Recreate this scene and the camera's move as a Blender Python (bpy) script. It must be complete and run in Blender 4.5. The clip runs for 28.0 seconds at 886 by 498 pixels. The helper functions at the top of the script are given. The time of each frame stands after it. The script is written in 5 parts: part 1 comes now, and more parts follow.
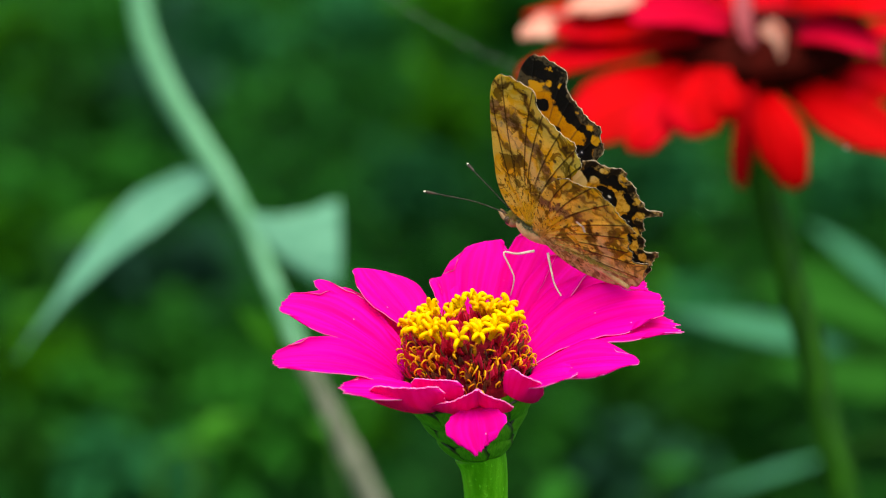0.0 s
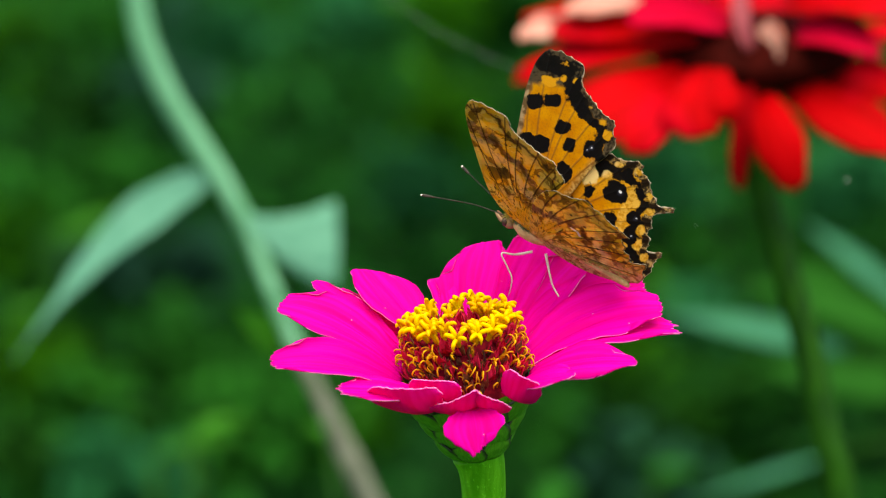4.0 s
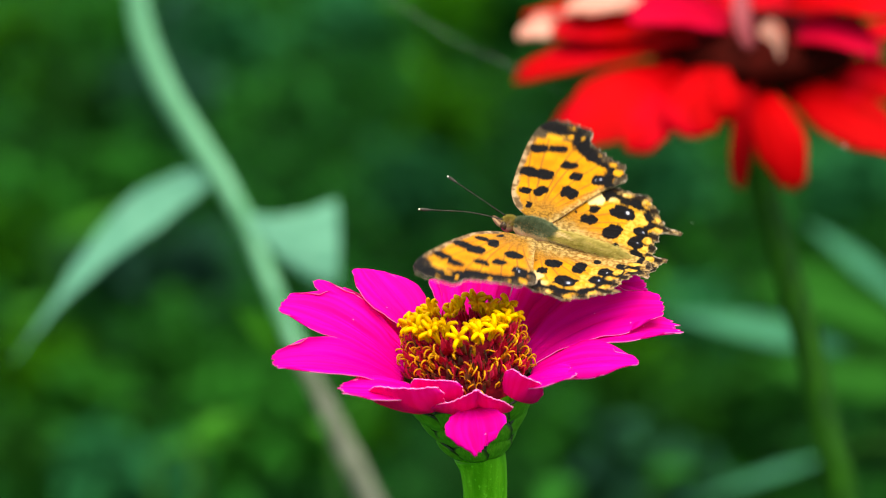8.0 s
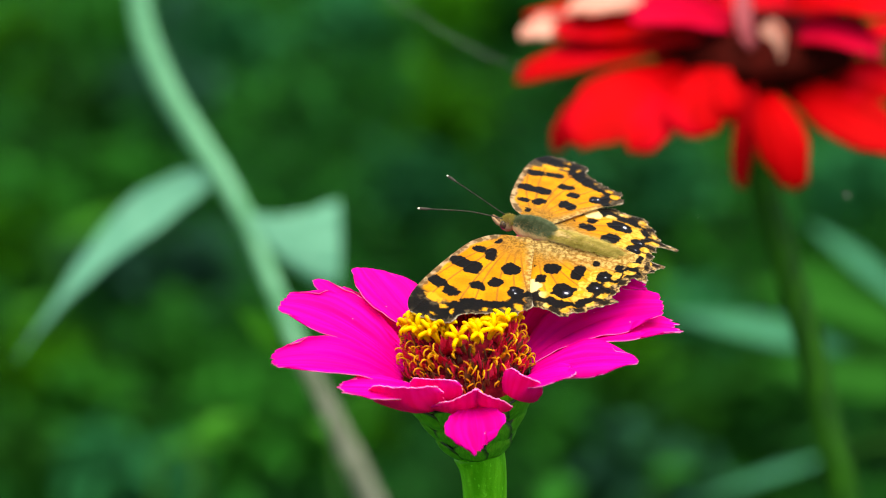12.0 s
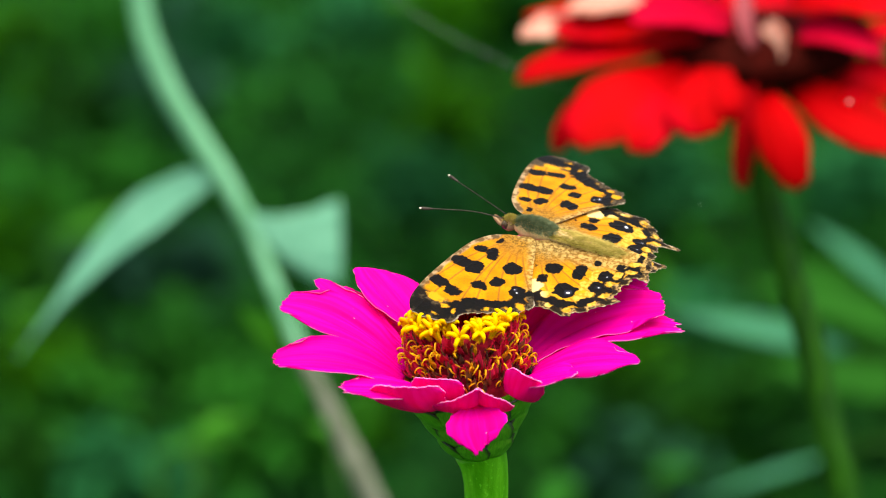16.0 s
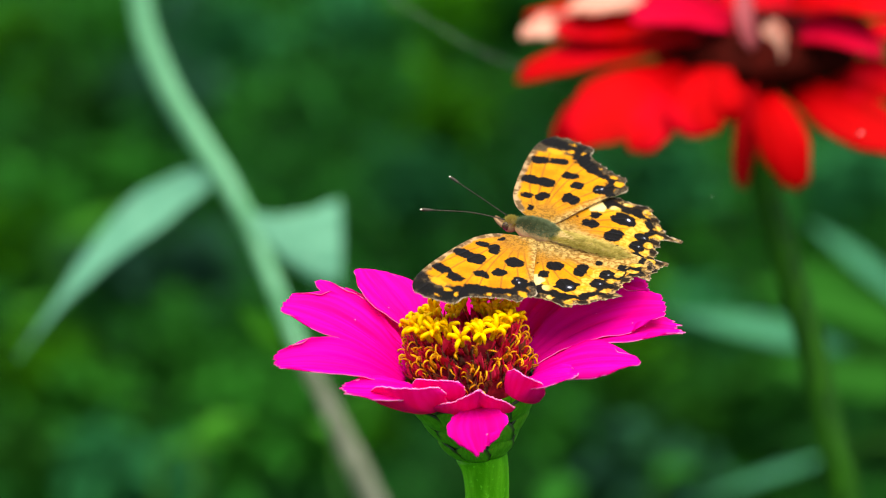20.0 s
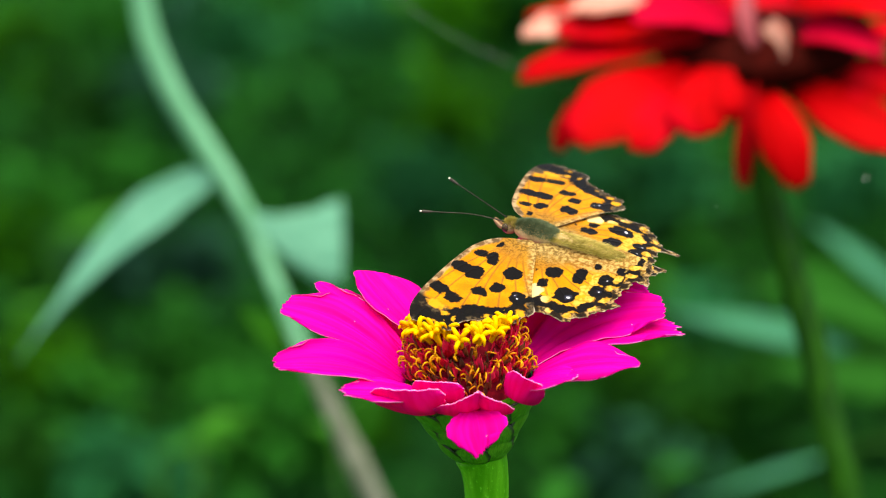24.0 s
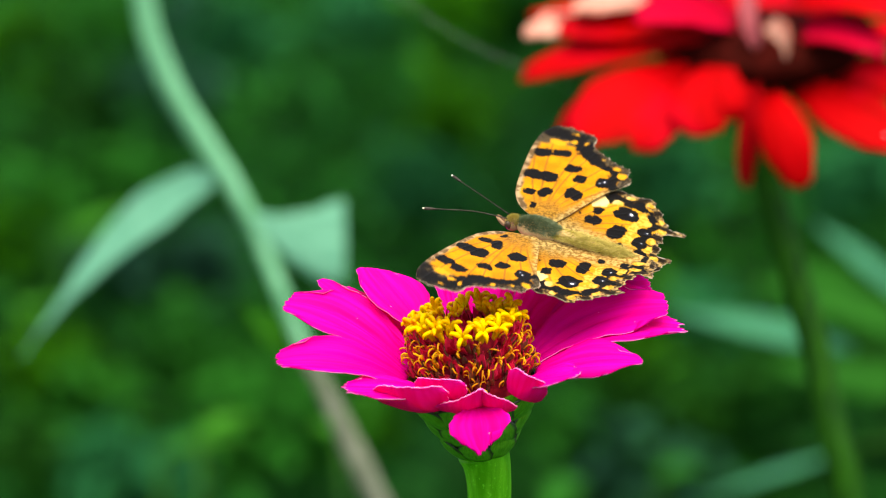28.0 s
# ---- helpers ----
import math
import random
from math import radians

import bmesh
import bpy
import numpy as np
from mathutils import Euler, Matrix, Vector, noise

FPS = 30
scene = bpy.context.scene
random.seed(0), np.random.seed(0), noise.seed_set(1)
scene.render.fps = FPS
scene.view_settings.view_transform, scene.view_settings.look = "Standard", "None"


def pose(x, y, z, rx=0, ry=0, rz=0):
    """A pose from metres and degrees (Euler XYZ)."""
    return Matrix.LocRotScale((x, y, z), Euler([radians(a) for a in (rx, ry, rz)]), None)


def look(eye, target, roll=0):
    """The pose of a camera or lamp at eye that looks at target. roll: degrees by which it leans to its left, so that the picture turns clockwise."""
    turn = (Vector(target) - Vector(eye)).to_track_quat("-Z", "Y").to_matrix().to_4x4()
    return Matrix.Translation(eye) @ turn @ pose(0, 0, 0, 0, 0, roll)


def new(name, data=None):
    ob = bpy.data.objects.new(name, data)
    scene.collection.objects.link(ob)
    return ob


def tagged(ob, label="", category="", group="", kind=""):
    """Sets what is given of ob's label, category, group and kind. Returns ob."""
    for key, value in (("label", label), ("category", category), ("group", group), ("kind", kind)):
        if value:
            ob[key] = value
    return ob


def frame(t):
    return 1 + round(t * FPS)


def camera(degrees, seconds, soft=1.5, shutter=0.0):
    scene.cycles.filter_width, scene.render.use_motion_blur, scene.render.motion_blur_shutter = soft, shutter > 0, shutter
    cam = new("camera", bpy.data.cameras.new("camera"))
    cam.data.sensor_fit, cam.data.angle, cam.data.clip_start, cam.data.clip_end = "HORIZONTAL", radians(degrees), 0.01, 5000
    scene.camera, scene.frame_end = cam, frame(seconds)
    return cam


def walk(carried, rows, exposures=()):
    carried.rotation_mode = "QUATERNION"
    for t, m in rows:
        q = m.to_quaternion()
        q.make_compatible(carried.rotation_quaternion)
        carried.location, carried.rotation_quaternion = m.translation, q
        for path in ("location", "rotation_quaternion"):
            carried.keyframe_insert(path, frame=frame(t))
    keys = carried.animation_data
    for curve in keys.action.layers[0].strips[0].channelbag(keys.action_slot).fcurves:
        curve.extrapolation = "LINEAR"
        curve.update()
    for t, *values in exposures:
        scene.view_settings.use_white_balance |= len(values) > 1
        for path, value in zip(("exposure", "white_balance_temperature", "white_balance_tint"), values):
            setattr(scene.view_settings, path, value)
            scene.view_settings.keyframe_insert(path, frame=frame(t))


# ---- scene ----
MM = 0.001
EYE, AIM = (-0.0044, -1.03551, 0.90027), (-0.0044, 0.00518, 0.64079)
cam = camera(8.0, 28.0, soft=1.05, shutter=0.5)
cam.data.dof.use_dof = True
cam.data.dof.focus_distance = 1.075
cam.data.dof.aperture_fstop = 21.0


def aim(dx, dy):
    """A hand-held pan: the aim drifts by dx, dy millimetres at the flower."""
    return look(EYE, (AIM[0] + dx * MM, AIM[1], AIM[2] + dy * MM))


walk(cam, [
    (0.0, aim(0, 0)), (1.5, aim(0.25, 0.15)), (3.5, aim(0.3, 0.2)), (6.0, aim(0.5, 0.2)), (8.0, aim(0.25, 0.05)), (10.0, aim(0.1, 0.05)),
    (12.5, aim(-0.05, 0.05)), (16.0, aim(-0.15, 0.0)), (20.0, aim(-0.2, 0.0)), (21.5, aim(-0.45, 0.0)), (24.0, aim(-0.45, -0.1)),
    (25.5, aim(-0.2, 0.0)), (26.5, aim(-0.35, 0.0)), (28.0, aim(-0.8, -0.15))],
    exposures=[(0.0, 1.50, 7200, 9), (0.6, 1.50, 7200, 9), (1.1, 1.58, 7200, 9), (1.9, 1.50, 7200, 9), (3.5, 1.50, 7200, 9), (6.2, 1.50, 7200, 9), (7.0, 1.62, 7200, 9),
               (9.0, 1.67, 7200, 9), (26.4, 1.68, 7200, 9), (26.9, 1.57, 7200, 9), (27.2, 1.60, 7200, 9), (27.6, 1.70, 7200, 9), (28.0, 1.72, 7200, 9)])

# world and light: bright open shade under a hazy sky, light from high up
world = bpy.data.worlds.new("sky")
scene.world = world
world.use_nodes = True
sky = world.node_tree.nodes.new("ShaderNodeTexSky")
sky.sky_type, sky.sun_disc = "NISHITA", False
sky.sun_elevation, sky.sun_rotation = radians(76), radians(149)
world.node_tree.links.new(sky.outputs[0], world.node_tree.nodes["Background"].inputs[0])
world.node_tree.nodes["Background"].inputs[1].default_value = 0.08
sun = new("sun", bpy.data.lights.new("sun", "SUN"))
sun.data.energy, sun.data.angle, sun.data.color = 2.6, radians(80), (1.0, 0.95, 0.86)
sun.matrix_world = look((0.12, -0.20, 0.97), (0, 0, 0))


# ---- materials ----
class Paint:
    """A small writer of node materials."""

    def __init__(self, name):
        self.m = bpy.data.materials.new(name)
        self.m.use_nodes = True
        self.t = self.m.node_tree
        self.p = self.t.nodes["Principled BSDF"]
        self.coord = self.t.nodes.new("ShaderNodeTexCoord").outputs["Object"]

    def put(self, socket, value):
        if isinstance(value, bpy.types.NodeSocket):
            self.t.links.new(value, socket)
        elif isinstance(value, tuple) and len(value) == 3 and socket.type == "RGBA":
            socket.default_value = (*value, 1)
        else:
            socket.default_value = value

    def attr(self, name):
        n = self.t.nodes.new("ShaderNodeAttribute")
        n.attribute_name = name
        return n.outputs["Fac"]

    def rand(self):
        return self.t.nodes.new("ShaderNodeObjectInfo").outputs["Random"]

    def island(self):
        return self.t.nodes.new("ShaderNodeNewGeometry").outputs["Random Per Island"]

    def noise(self, scale, detail=3.0, stretch=None, rough=0.55, warp=0.0):
        n = self.t.nodes.new("ShaderNodeTexNoise")
        n.inputs["Scale"].default_value, n.inputs["Detail"].default_value = scale, detail
        n.inputs["Roughness"].default_value, n.inputs["Distortion"].default_value = rough, warp
        src = self.coord
        if stretch:
            k = self.t.nodes.new("ShaderNodeMapping")
            k.inputs["Scale"].default_value = stretch
            self.t.links.new(src, k.inputs[0])
            src = k.outputs[0]
        self.t.links.new(src, n.inputs["Vector"])
        return n.outputs["Fac"]

    def strip_noise(self, ku, kv, detail=2.0):
        """Noise laid along a blade, by its own length and width."""
        c = self.t.nodes.new("ShaderNodeCombineXYZ")
        self.put(c.inputs[0], self.math("MULTIPLY", self.attr("su"), ku))
        self.put(c.inputs[1], self.math("MULTIPLY", self.attr("sv"), kv))
        self.put(c.inputs[2], self.math("MULTIPLY", self.rand(), 40.0))
        n = self.t.nodes.new("ShaderNodeTexNoise")
        n.inputs["Scale"].default_value, n.inputs["Detail"].default_value = 1.0, detail
        self.t.links.new(c.outputs[0], n.inputs["Vector"])
        return n.outputs["Fac"]

    def math(self, op, a, b=0.0, c=0.0):
        n = self.t.nodes.new("ShaderNodeMath")
        n.operation = op
        for i, v in enumerate((a, b, c)):
            self.put(n.inputs[i], v)
        return n.outputs[0]

    def step(self, v, lo, hi):
        n = self.t.nodes.new("ShaderNodeMapRange")
        n.interpolation_type = "SMOOTHSTEP"
        self.put(n.inputs[0], v)
        n.inputs[1].default_value, n.inputs[2].default_value = lo, hi
        return n.outputs[0]

    def mix(self, f, a, b):
        n = self.t.nodes.new("ShaderNodeMix")
        n.data_type = "RGBA"
        self.put(n.inputs[0], f)
        self.put(n.inputs[6], a)
        self.put(n.inputs[7], b)
        return n.outputs[2]

    def lighter(self, c):
        """The colour that light takes on in passing through a thin skin."""
        n = self.t.nodes.new("ShaderNodeMix")
        n.data_type, n.blend_type = "RGBA", "SCREEN"
        n.inputs[0].default_value = 1.0
        self.put(n.inputs[6], c)
        self.put(n.inputs[7], c)
        return n.outputs[2]

    def done(self, colour, rough=0.6, bump=None, depth=0.3, size=0.0002, thin=0.0, thin_colour=None, spec=0.4, sheen=0.0):
        self.put(self.p.inputs["Base Color"], colour)
        self.put(self.p.inputs["Roughness"], rough)
        self.p.inputs["Specular IOR Level"].default_value = spec
        self.p.inputs["Sheen Weight"].default_value = sheen
        if bump is not None:
            b = self.t.nodes.new("ShaderNodeBump")
            b.inputs["Strength"].default_value, b.inputs["Distance"].default_value = depth, size
            self.put(b.inputs["Height"], bump)
            self.t.links.new(b.outputs[0], self.p.inputs["Normal"])
        if thin:
            tr = self.t.nodes.new("ShaderNodeBsdfTranslucent")
            self.put(tr.inputs[0], colour if thin_colour is None else thin_colour)
            ms = self.t.nodes.new("ShaderNodeMixShader")
            ms.inputs[0].default_value = thin
            self.t.links.new(self.p.outputs[0], ms.inputs[1])
            self.t.links.new(tr.outputs[0], ms.inputs[2])
            self.t.links.new(ms.outputs[0], self.t.nodes["Material Output"].inputs[0])
        return self.m


def petal_paint(name, deep, light, pale, thin=0.3, glow=None, drift=None):
    """Velvety petal: fine lengthwise veins, a deeper throat and soft blotches."""
    k = Paint(name)
    vein = k.strip_noise(1.0, 6.0, 4.0)
    blot = k.noise(260.0, 3.0)
    c = k.mix(k.step(vein, 0.35, 0.68), deep, light)
    c = k.mix(k.math("MULTIPLY", k.step(blot, 0.5, 0.8), 0.25), c, light)
    c = k.mix(k.math("MULTIPLY", k.step(k.noise(55.0, 2.0), 0.48, 0.66), 0.7), c, drift) if drift else c
    fleck = k.math("MULTIPLY", k.step(k.noise(900.0, 1.0), 0.79, 0.83), 0.7)
    c = k.mix(fleck, c, pale)
    return k.done(c, 0.62, k.math("ADD", vein, k.math("MULTIPLY", k.noise(2500.0, 2.0), 0.25)), 0.22, 0.0003, thin, glow, spec=0.03)


PINK = petal_paint("magenta_petal", (0.82, 0.001, 0.29), (0.90, 0.001, 0.48), (0.95, 0.45, 0.8), 0.44, (0.90, 0.001, 0.22))
PINK_UNDER = petal_paint("magenta_petal_underside", (0.87, 0.003, 0.31), (0.92, 0.008, 0.44), (0.9, 0.5, 0.7), 0.45)
PINK_RIM = petal_paint("petal_rim", (0.88, 0.12, 0.48), (0.95, 0.34, 0.66), (0.95, 0.6, 0.8), 0.2)
RED = petal_paint("scarlet_petal", (0.36, 0.0004, 0.001), (0.60, 0.0008, 0.004), (0.80, 0.02, 0.06), drift=(0.62, 0.001, 0.012))
RED_UNDER = petal_paint("scarlet_petal_underside", (0.30, 0.0005, 0.002), (0.46, 0.001, 0.006), (0.6, 0.05, 0.06), 0.2)
CRIMSON = petal_paint("crimson_petal", (0.40, 0.0005, 0.010), (0.62, 0.001, 0.04), (0.85, 0.10, 0.2))
FADED = petal_paint("faded_pink_petal", (0.34, 0.04, 0.06), (0.50, 0.14, 0.15), (0.9, 0.6, 0.6))
CREAM = petal_paint("faded_cream_petal", (0.62, 0.20, 0.14), (0.78, 0.50, 0.38), (0.9, 0.8, 0.7))


def leaf_paint(name, dark, light, gloss=0.55, thin=0.25, spec=0.06):
    k = Paint(name)
    rib = k.step(k.math("ABSOLUTE", k.attr("sv")), 0.0, 0.09)
    n = k.strip_noise(9.0, 7.0, 4.0)
    c = k.mix(k.step(n, 0.3, 0.7), dark, light)
    c = k.mix(k.math("MULTIPLY", k.math("SUBTRACT", 1.0, rib), 0.5), c, tuple(min(1, v * 1.5) for v in light))
    return k.done(c, gloss, n, 0.3, 0.0006, thin, spec=spec)


LEAF = leaf_paint("green_leaf", (0.009, 0.085, 0.006), (0.018, 0.14, 0.008))
LEAF_DIM = leaf_paint("dull_blue_green_leaf", (0.034, 0.18, 0.088), (0.06, 0.26, 0.135))
LEAF_PALE = leaf_paint("pale_glaucous_leaf", (0.095, 0.30, 0.19), (0.145, 0.38, 0.25), 0.5, 0.25)
LEAF_LIME = leaf_paint("yellow_green_leaf", (0.026, 0.16, 0.008), (0.042, 0.21, 0.012), 0.55, 0.35)


def stem_paint(name, dark, light, hair=0.0):
    k = Paint(name)
    n = k.noise(420.0, 4.0, (1, 1, 0.05))
    f = k.noise(1400.0, 2.0)
    c = k.mix(k.step(n, 0.35, 0.65), dark, light)
    c = k.mix(k.math("MULTIPLY", k.step(f, 0.6, 0.75), 0.25 + hair), c, tuple(min(1, v * 2.2 + 0.03) for v in light))
    return k.done(c, 0.5, k.math("ADD", n, f), 0.4, 0.0004, spec=0.08)


STEM = stem_paint("fresh_green_stem", (0.05, 0.28, 0.004), (0.13, 0.48, 0.016))
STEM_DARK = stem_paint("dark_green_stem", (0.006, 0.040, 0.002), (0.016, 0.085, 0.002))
STEM_PALE = stem_paint("pale_green_stem", (0.10, 0.30, 0.15), (0.15, 0.39, 0.22), 0.1)
STEM_WOOD = stem_paint("greyish_tan_stem", (0.10, 0.115, 0.075), (0.155, 0.165, 0.12))


def bract_paint():
    k = Paint("green_bract")
    n = k.strip_noise(5.0, 9.0, 3.0)
    edge = k.math("ADD", k.math("ABSOLUTE", k.attr("sv")), k.math("MULTIPLY", k.step(k.attr("su"), 0.72, 1.0), 0.9))
    c = k.mix(k.step(n, 0.3, 0.7), (0.045, 0.21, 0.004), (0.11, 0.34, 0.016))
    c = k.mix(k.step(k.math("ADD", edge, k.math("MULTIPLY", n, 0.25)), 0.86, 1.1), c, (0.012, 0.022, 0.006))
    return k.done(c, 0.45, n, 0.3, 0.0004, spec=0.4)


BRACT = bract_paint()


def plain_paint(name, a, b, scale, rough=0.6, thin=0.0, spec=0.4):
    k = Paint(name)
    n = k.noise(scale, 3.0)
    v = k.math("ADD", k.math("MULTIPLY", n, 0.7), k.math("MULTIPLY", k.rand(), 0.3))
    return k.done(k.mix(k.step(v, 0.3, 0.7), a, b), rough, n, 0.3, 0.0002, thin, spec=spec)


FLORET = plain_paint("yellow_floret", (0.82, 0.42, 0.0), (0.93, 0.66, 0.0), 500, 0.6, 0.3, 0.12)
TUBE = plain_paint("spent_floret_orange", (0.50, 0.16, 0.006), (0.86, 0.46, 0.01), 400, 0.6, 0.0, 0.1)
CURL = plain_paint("withered_orange_style", (0.60, 0.22, 0.004), (0.90, 0.48, 0.01), 700, 0.5, 0.2, 0.15)
CHAFF = plain_paint("crimson_chaff", (0.50, 0.002, 0.02), (0.90, 0.03, 0.12), 500, 0.5, 0.35, 0.3)
CHAFF_DARK = plain_paint("brown_chaff", (0.05, 0.014, 0.006), (0.24, 0.075, 0.02), 600, 0.7)
CONE = plain_paint("dark_red_cone", (0.12, 0.004, 0.010), (0.42, 0.012, 0.03), 900, 0.9, 0.0, 0.05)
# Nearly black red: the shade between the petal tiers is in this colour.
CORE = plain_paint("red_core_with_shade", (0.010, 0.002, 0.001), (0.04, 0.003, 0.002), 300, 0.9, 0.0, 0.02)
LEG = plain_paint("cream_leg", (0.62, 0.50, 0.42), (0.80, 0.68, 0.58), 900, 0.5)
FUR = plain_paint("olive_fur", (0.16, 0.20, 0.10), (0.38, 0.42, 0.24), 900, 0.9, 0.25, 0.05)
FUR_TAN = plain_paint("tan_fur", (0.42, 0.34, 0.07), (0.72, 0.59, 0.18), 900, 0.9, 0.25, 0.05)
SKIN = plain_paint("pinkish_tan_body", (0.44, 0.28, 0.10), (0.74, 0.52, 0.24), 700, 0.8)
EYE_DARK = plain_paint("dark_eye", (0.03, 0.02, 0.012), (0.09, 0.05, 0.03), 1500, 0.25)
ANTENNA = plain_paint("dark_antenna", (0.012, 0.010, 0.008), (0.07, 0.06, 0.05), 2200, 0.7, 0.0, 0.05)
ANTENNA_TIP = plain_paint("pale_antenna_tip", (0.6, 0.55, 0.4), (0.8, 0.75, 0.6), 900, 0.6)
PALP = plain_paint("brown_hairy_palp", (0.12, 0.065, 0.035), (0.36, 0.22, 0.12), 900, 0.9, 0.0, 0.05)
FRINGE = plain_paint("tan_wing_fringe", (0.06, 0.04, 0.02), (0.60, 0.48, 0.32), 700, 0.9, 0.2, 0.03)


def dorsal_paint(name, hind):
    """Orange upper side: black spots, a dark wavy band, a dusty brown margin, veins and tan hairs at the root."""
    k = Paint(name)
    fine, mid = k.noise(620.0, 3.0), k.noise(280.0, 2.0)
    grain, dust = k.noise(2700.0, 2.5), k.noise(1500.0, 2.5)
    wob = k.math("MULTIPLY", k.math("SUBTRACT", fine, 0.5), 1.8)
    c = k.mix(k.step(mid, 0.3, 0.7), (0.52, 0.180, 0.0012), (0.64, 0.275, 0.0025))
    if hind:
        c = k.mix(k.step(k.attr("edge"), 8.5, 4.0), c, (0.68, 0.32, 0.012))
    root = k.step(k.math("ADD", k.attr("root"), k.math("MULTIPLY", mid, 4.0)), 11.5, 4.5)
    c = k.mix(k.math("MULTIPLY", root, 0.85), c, k.mix(k.step(grain, 0.4, 0.6), (0.09, 0.05, 0.010), (0.36, 0.20, 0.03)))
    c = k.mix(k.math("MULTIPLY", k.step(grain, 0.5, 0.66), 0.45), c, (0.36, 0.13, 0.006))
    # long brown hairs over the part next to the body, and along the hind edge of the forewing
    c = k.mix(k.math("MULTIPLY", k.step(k.math("ADD", k.attr("span"), k.math("MULTIPLY", fine, 3.0)), 7.0, 3.2) if hind else k.step(k.math("ADD", k.attr("tail"), k.math("MULTIPLY", fine, 2.0)), 2.8, 1.0), 0.8), c,
              k.mix(k.step(dust, 0.4, 0.6), (0.15, 0.095, 0.028), (0.52, 0.36, 0.12)))
    if not hind:
        c = k.mix(k.math("MULTIPLY", k.step(k.math("ADD", k.attr("costa"), wob), 1.2, 0.6), 0.92), c, k.mix(k.step(fine, 0.4, 0.6), (0.09, 0.06, 0.03), (0.40, 0.29, 0.16)))
    c = k.mix(k.math("MULTIPLY", k.math("MULTIPLY", k.step(k.attr("vein"), 0.26, 0.06), k.step(k.attr("root"), 3.0, 9.0)), 0.7), c, (0.22, 0.09, 0.012))
    # the margin: a brown dusted rim outside a black wavy band
    outer = k.math("ADD", k.attr("edge"), k.math("MULTIPLY", wob, 1.6))
    if hind:
        cell = k.step(k.math("ADD", k.attr("vein"), k.math("MULTIPLY", wob, 0.5)), 0.5, 1.0)
        c = k.mix(k.math("MULTIPLY", k.step(outer, 1.8, 1.3), 0.99), c, k.mix(cell, (0.008, 0.005, 0.003), k.mix(k.step(dust, 0.40, 0.64), (0.03, 0.02, 0.009), (0.40, 0.25, 0.09))))
    else:
        c = k.mix(k.math("MULTIPLY", k.step(outer, 2.0, 1.4), 0.99), c, k.mix(k.step(dust, 0.38, 0.66), (0.014, 0.010, 0.006), (0.095, 0.068, 0.036)))
        c = k.mix(k.math("MULTIPLY", k.step(k.math("ADD", k.attr("apex"), wob), 0.0, 1.2), 0.99), c, k.mix(k.step(k.math("ADD", dust, k.math("MULTIPLY", k.math("SUBTRACT", mid, 0.5), 1.2)), 0.38, 0.68), (0.006, 0.005, 0.004), (0.065, 0.046, 0.024)))
    lune = k.step(k.math("ADD", k.attr("lune"), wob), -0.15, 0.2)
    moon = (0.66, 0.30, 0.01)
    if hind:
        moon = k.mix(k.step(k.attr("ray"), -0.5, -0.35), k.mix(k.step(dust, 0.35, 0.6), (0.50, 0.23, 0.012), (0.74, 0.42, 0.06)), (0.86, 0.64, 0.26))
    c = k.mix(k.step(k.math("ADD", k.attr("band"), k.math("MULTIPLY", wob, 1.5)), -0.25, 0.2), c, k.mix(k.step(mid, 0.4, 0.7), (0.003, 0.0025, 0.002), (0.009, 0.006, 0.004)))
    c = k.mix(lune, c, moon)
    c = k.mix(k.step(k.math("ADD", k.attr("dark"), wob), -0.12, 0.14), c, (0.004, 0.003, 0.003))
    c = k.mix(k.math("MULTIPLY", k.step(k.math("ADD", k.attr("blue"), wob), 0.0, 0.6), 0.25), c, (0.10, 0.11, 0.18))
    c = k.mix(k.step(k.attr("white"), 0.0, 0.12), c, (0.80, 0.80, 0.88))
    c = k.mix(k.math("MULTIPLY", k.step(k.math("ADD", k.attr("edge"), k.math("MULTIPLY", wob, 0.7)), 0.36, 0.05), 0.95), c, k.mix(k.step(fine, 0.38, 0.58), (0.09, 0.05, 0.025), (0.74, 0.62, 0.46)))
    return k.done(c, 0.6, k.math("ADD", grain, k.step(k.attr("vein"), 0.2, 0.0)), 0.35, 0.0002, 0.24, thin_colour=k.lighter(c), spec=0.03, sheen=0.06)


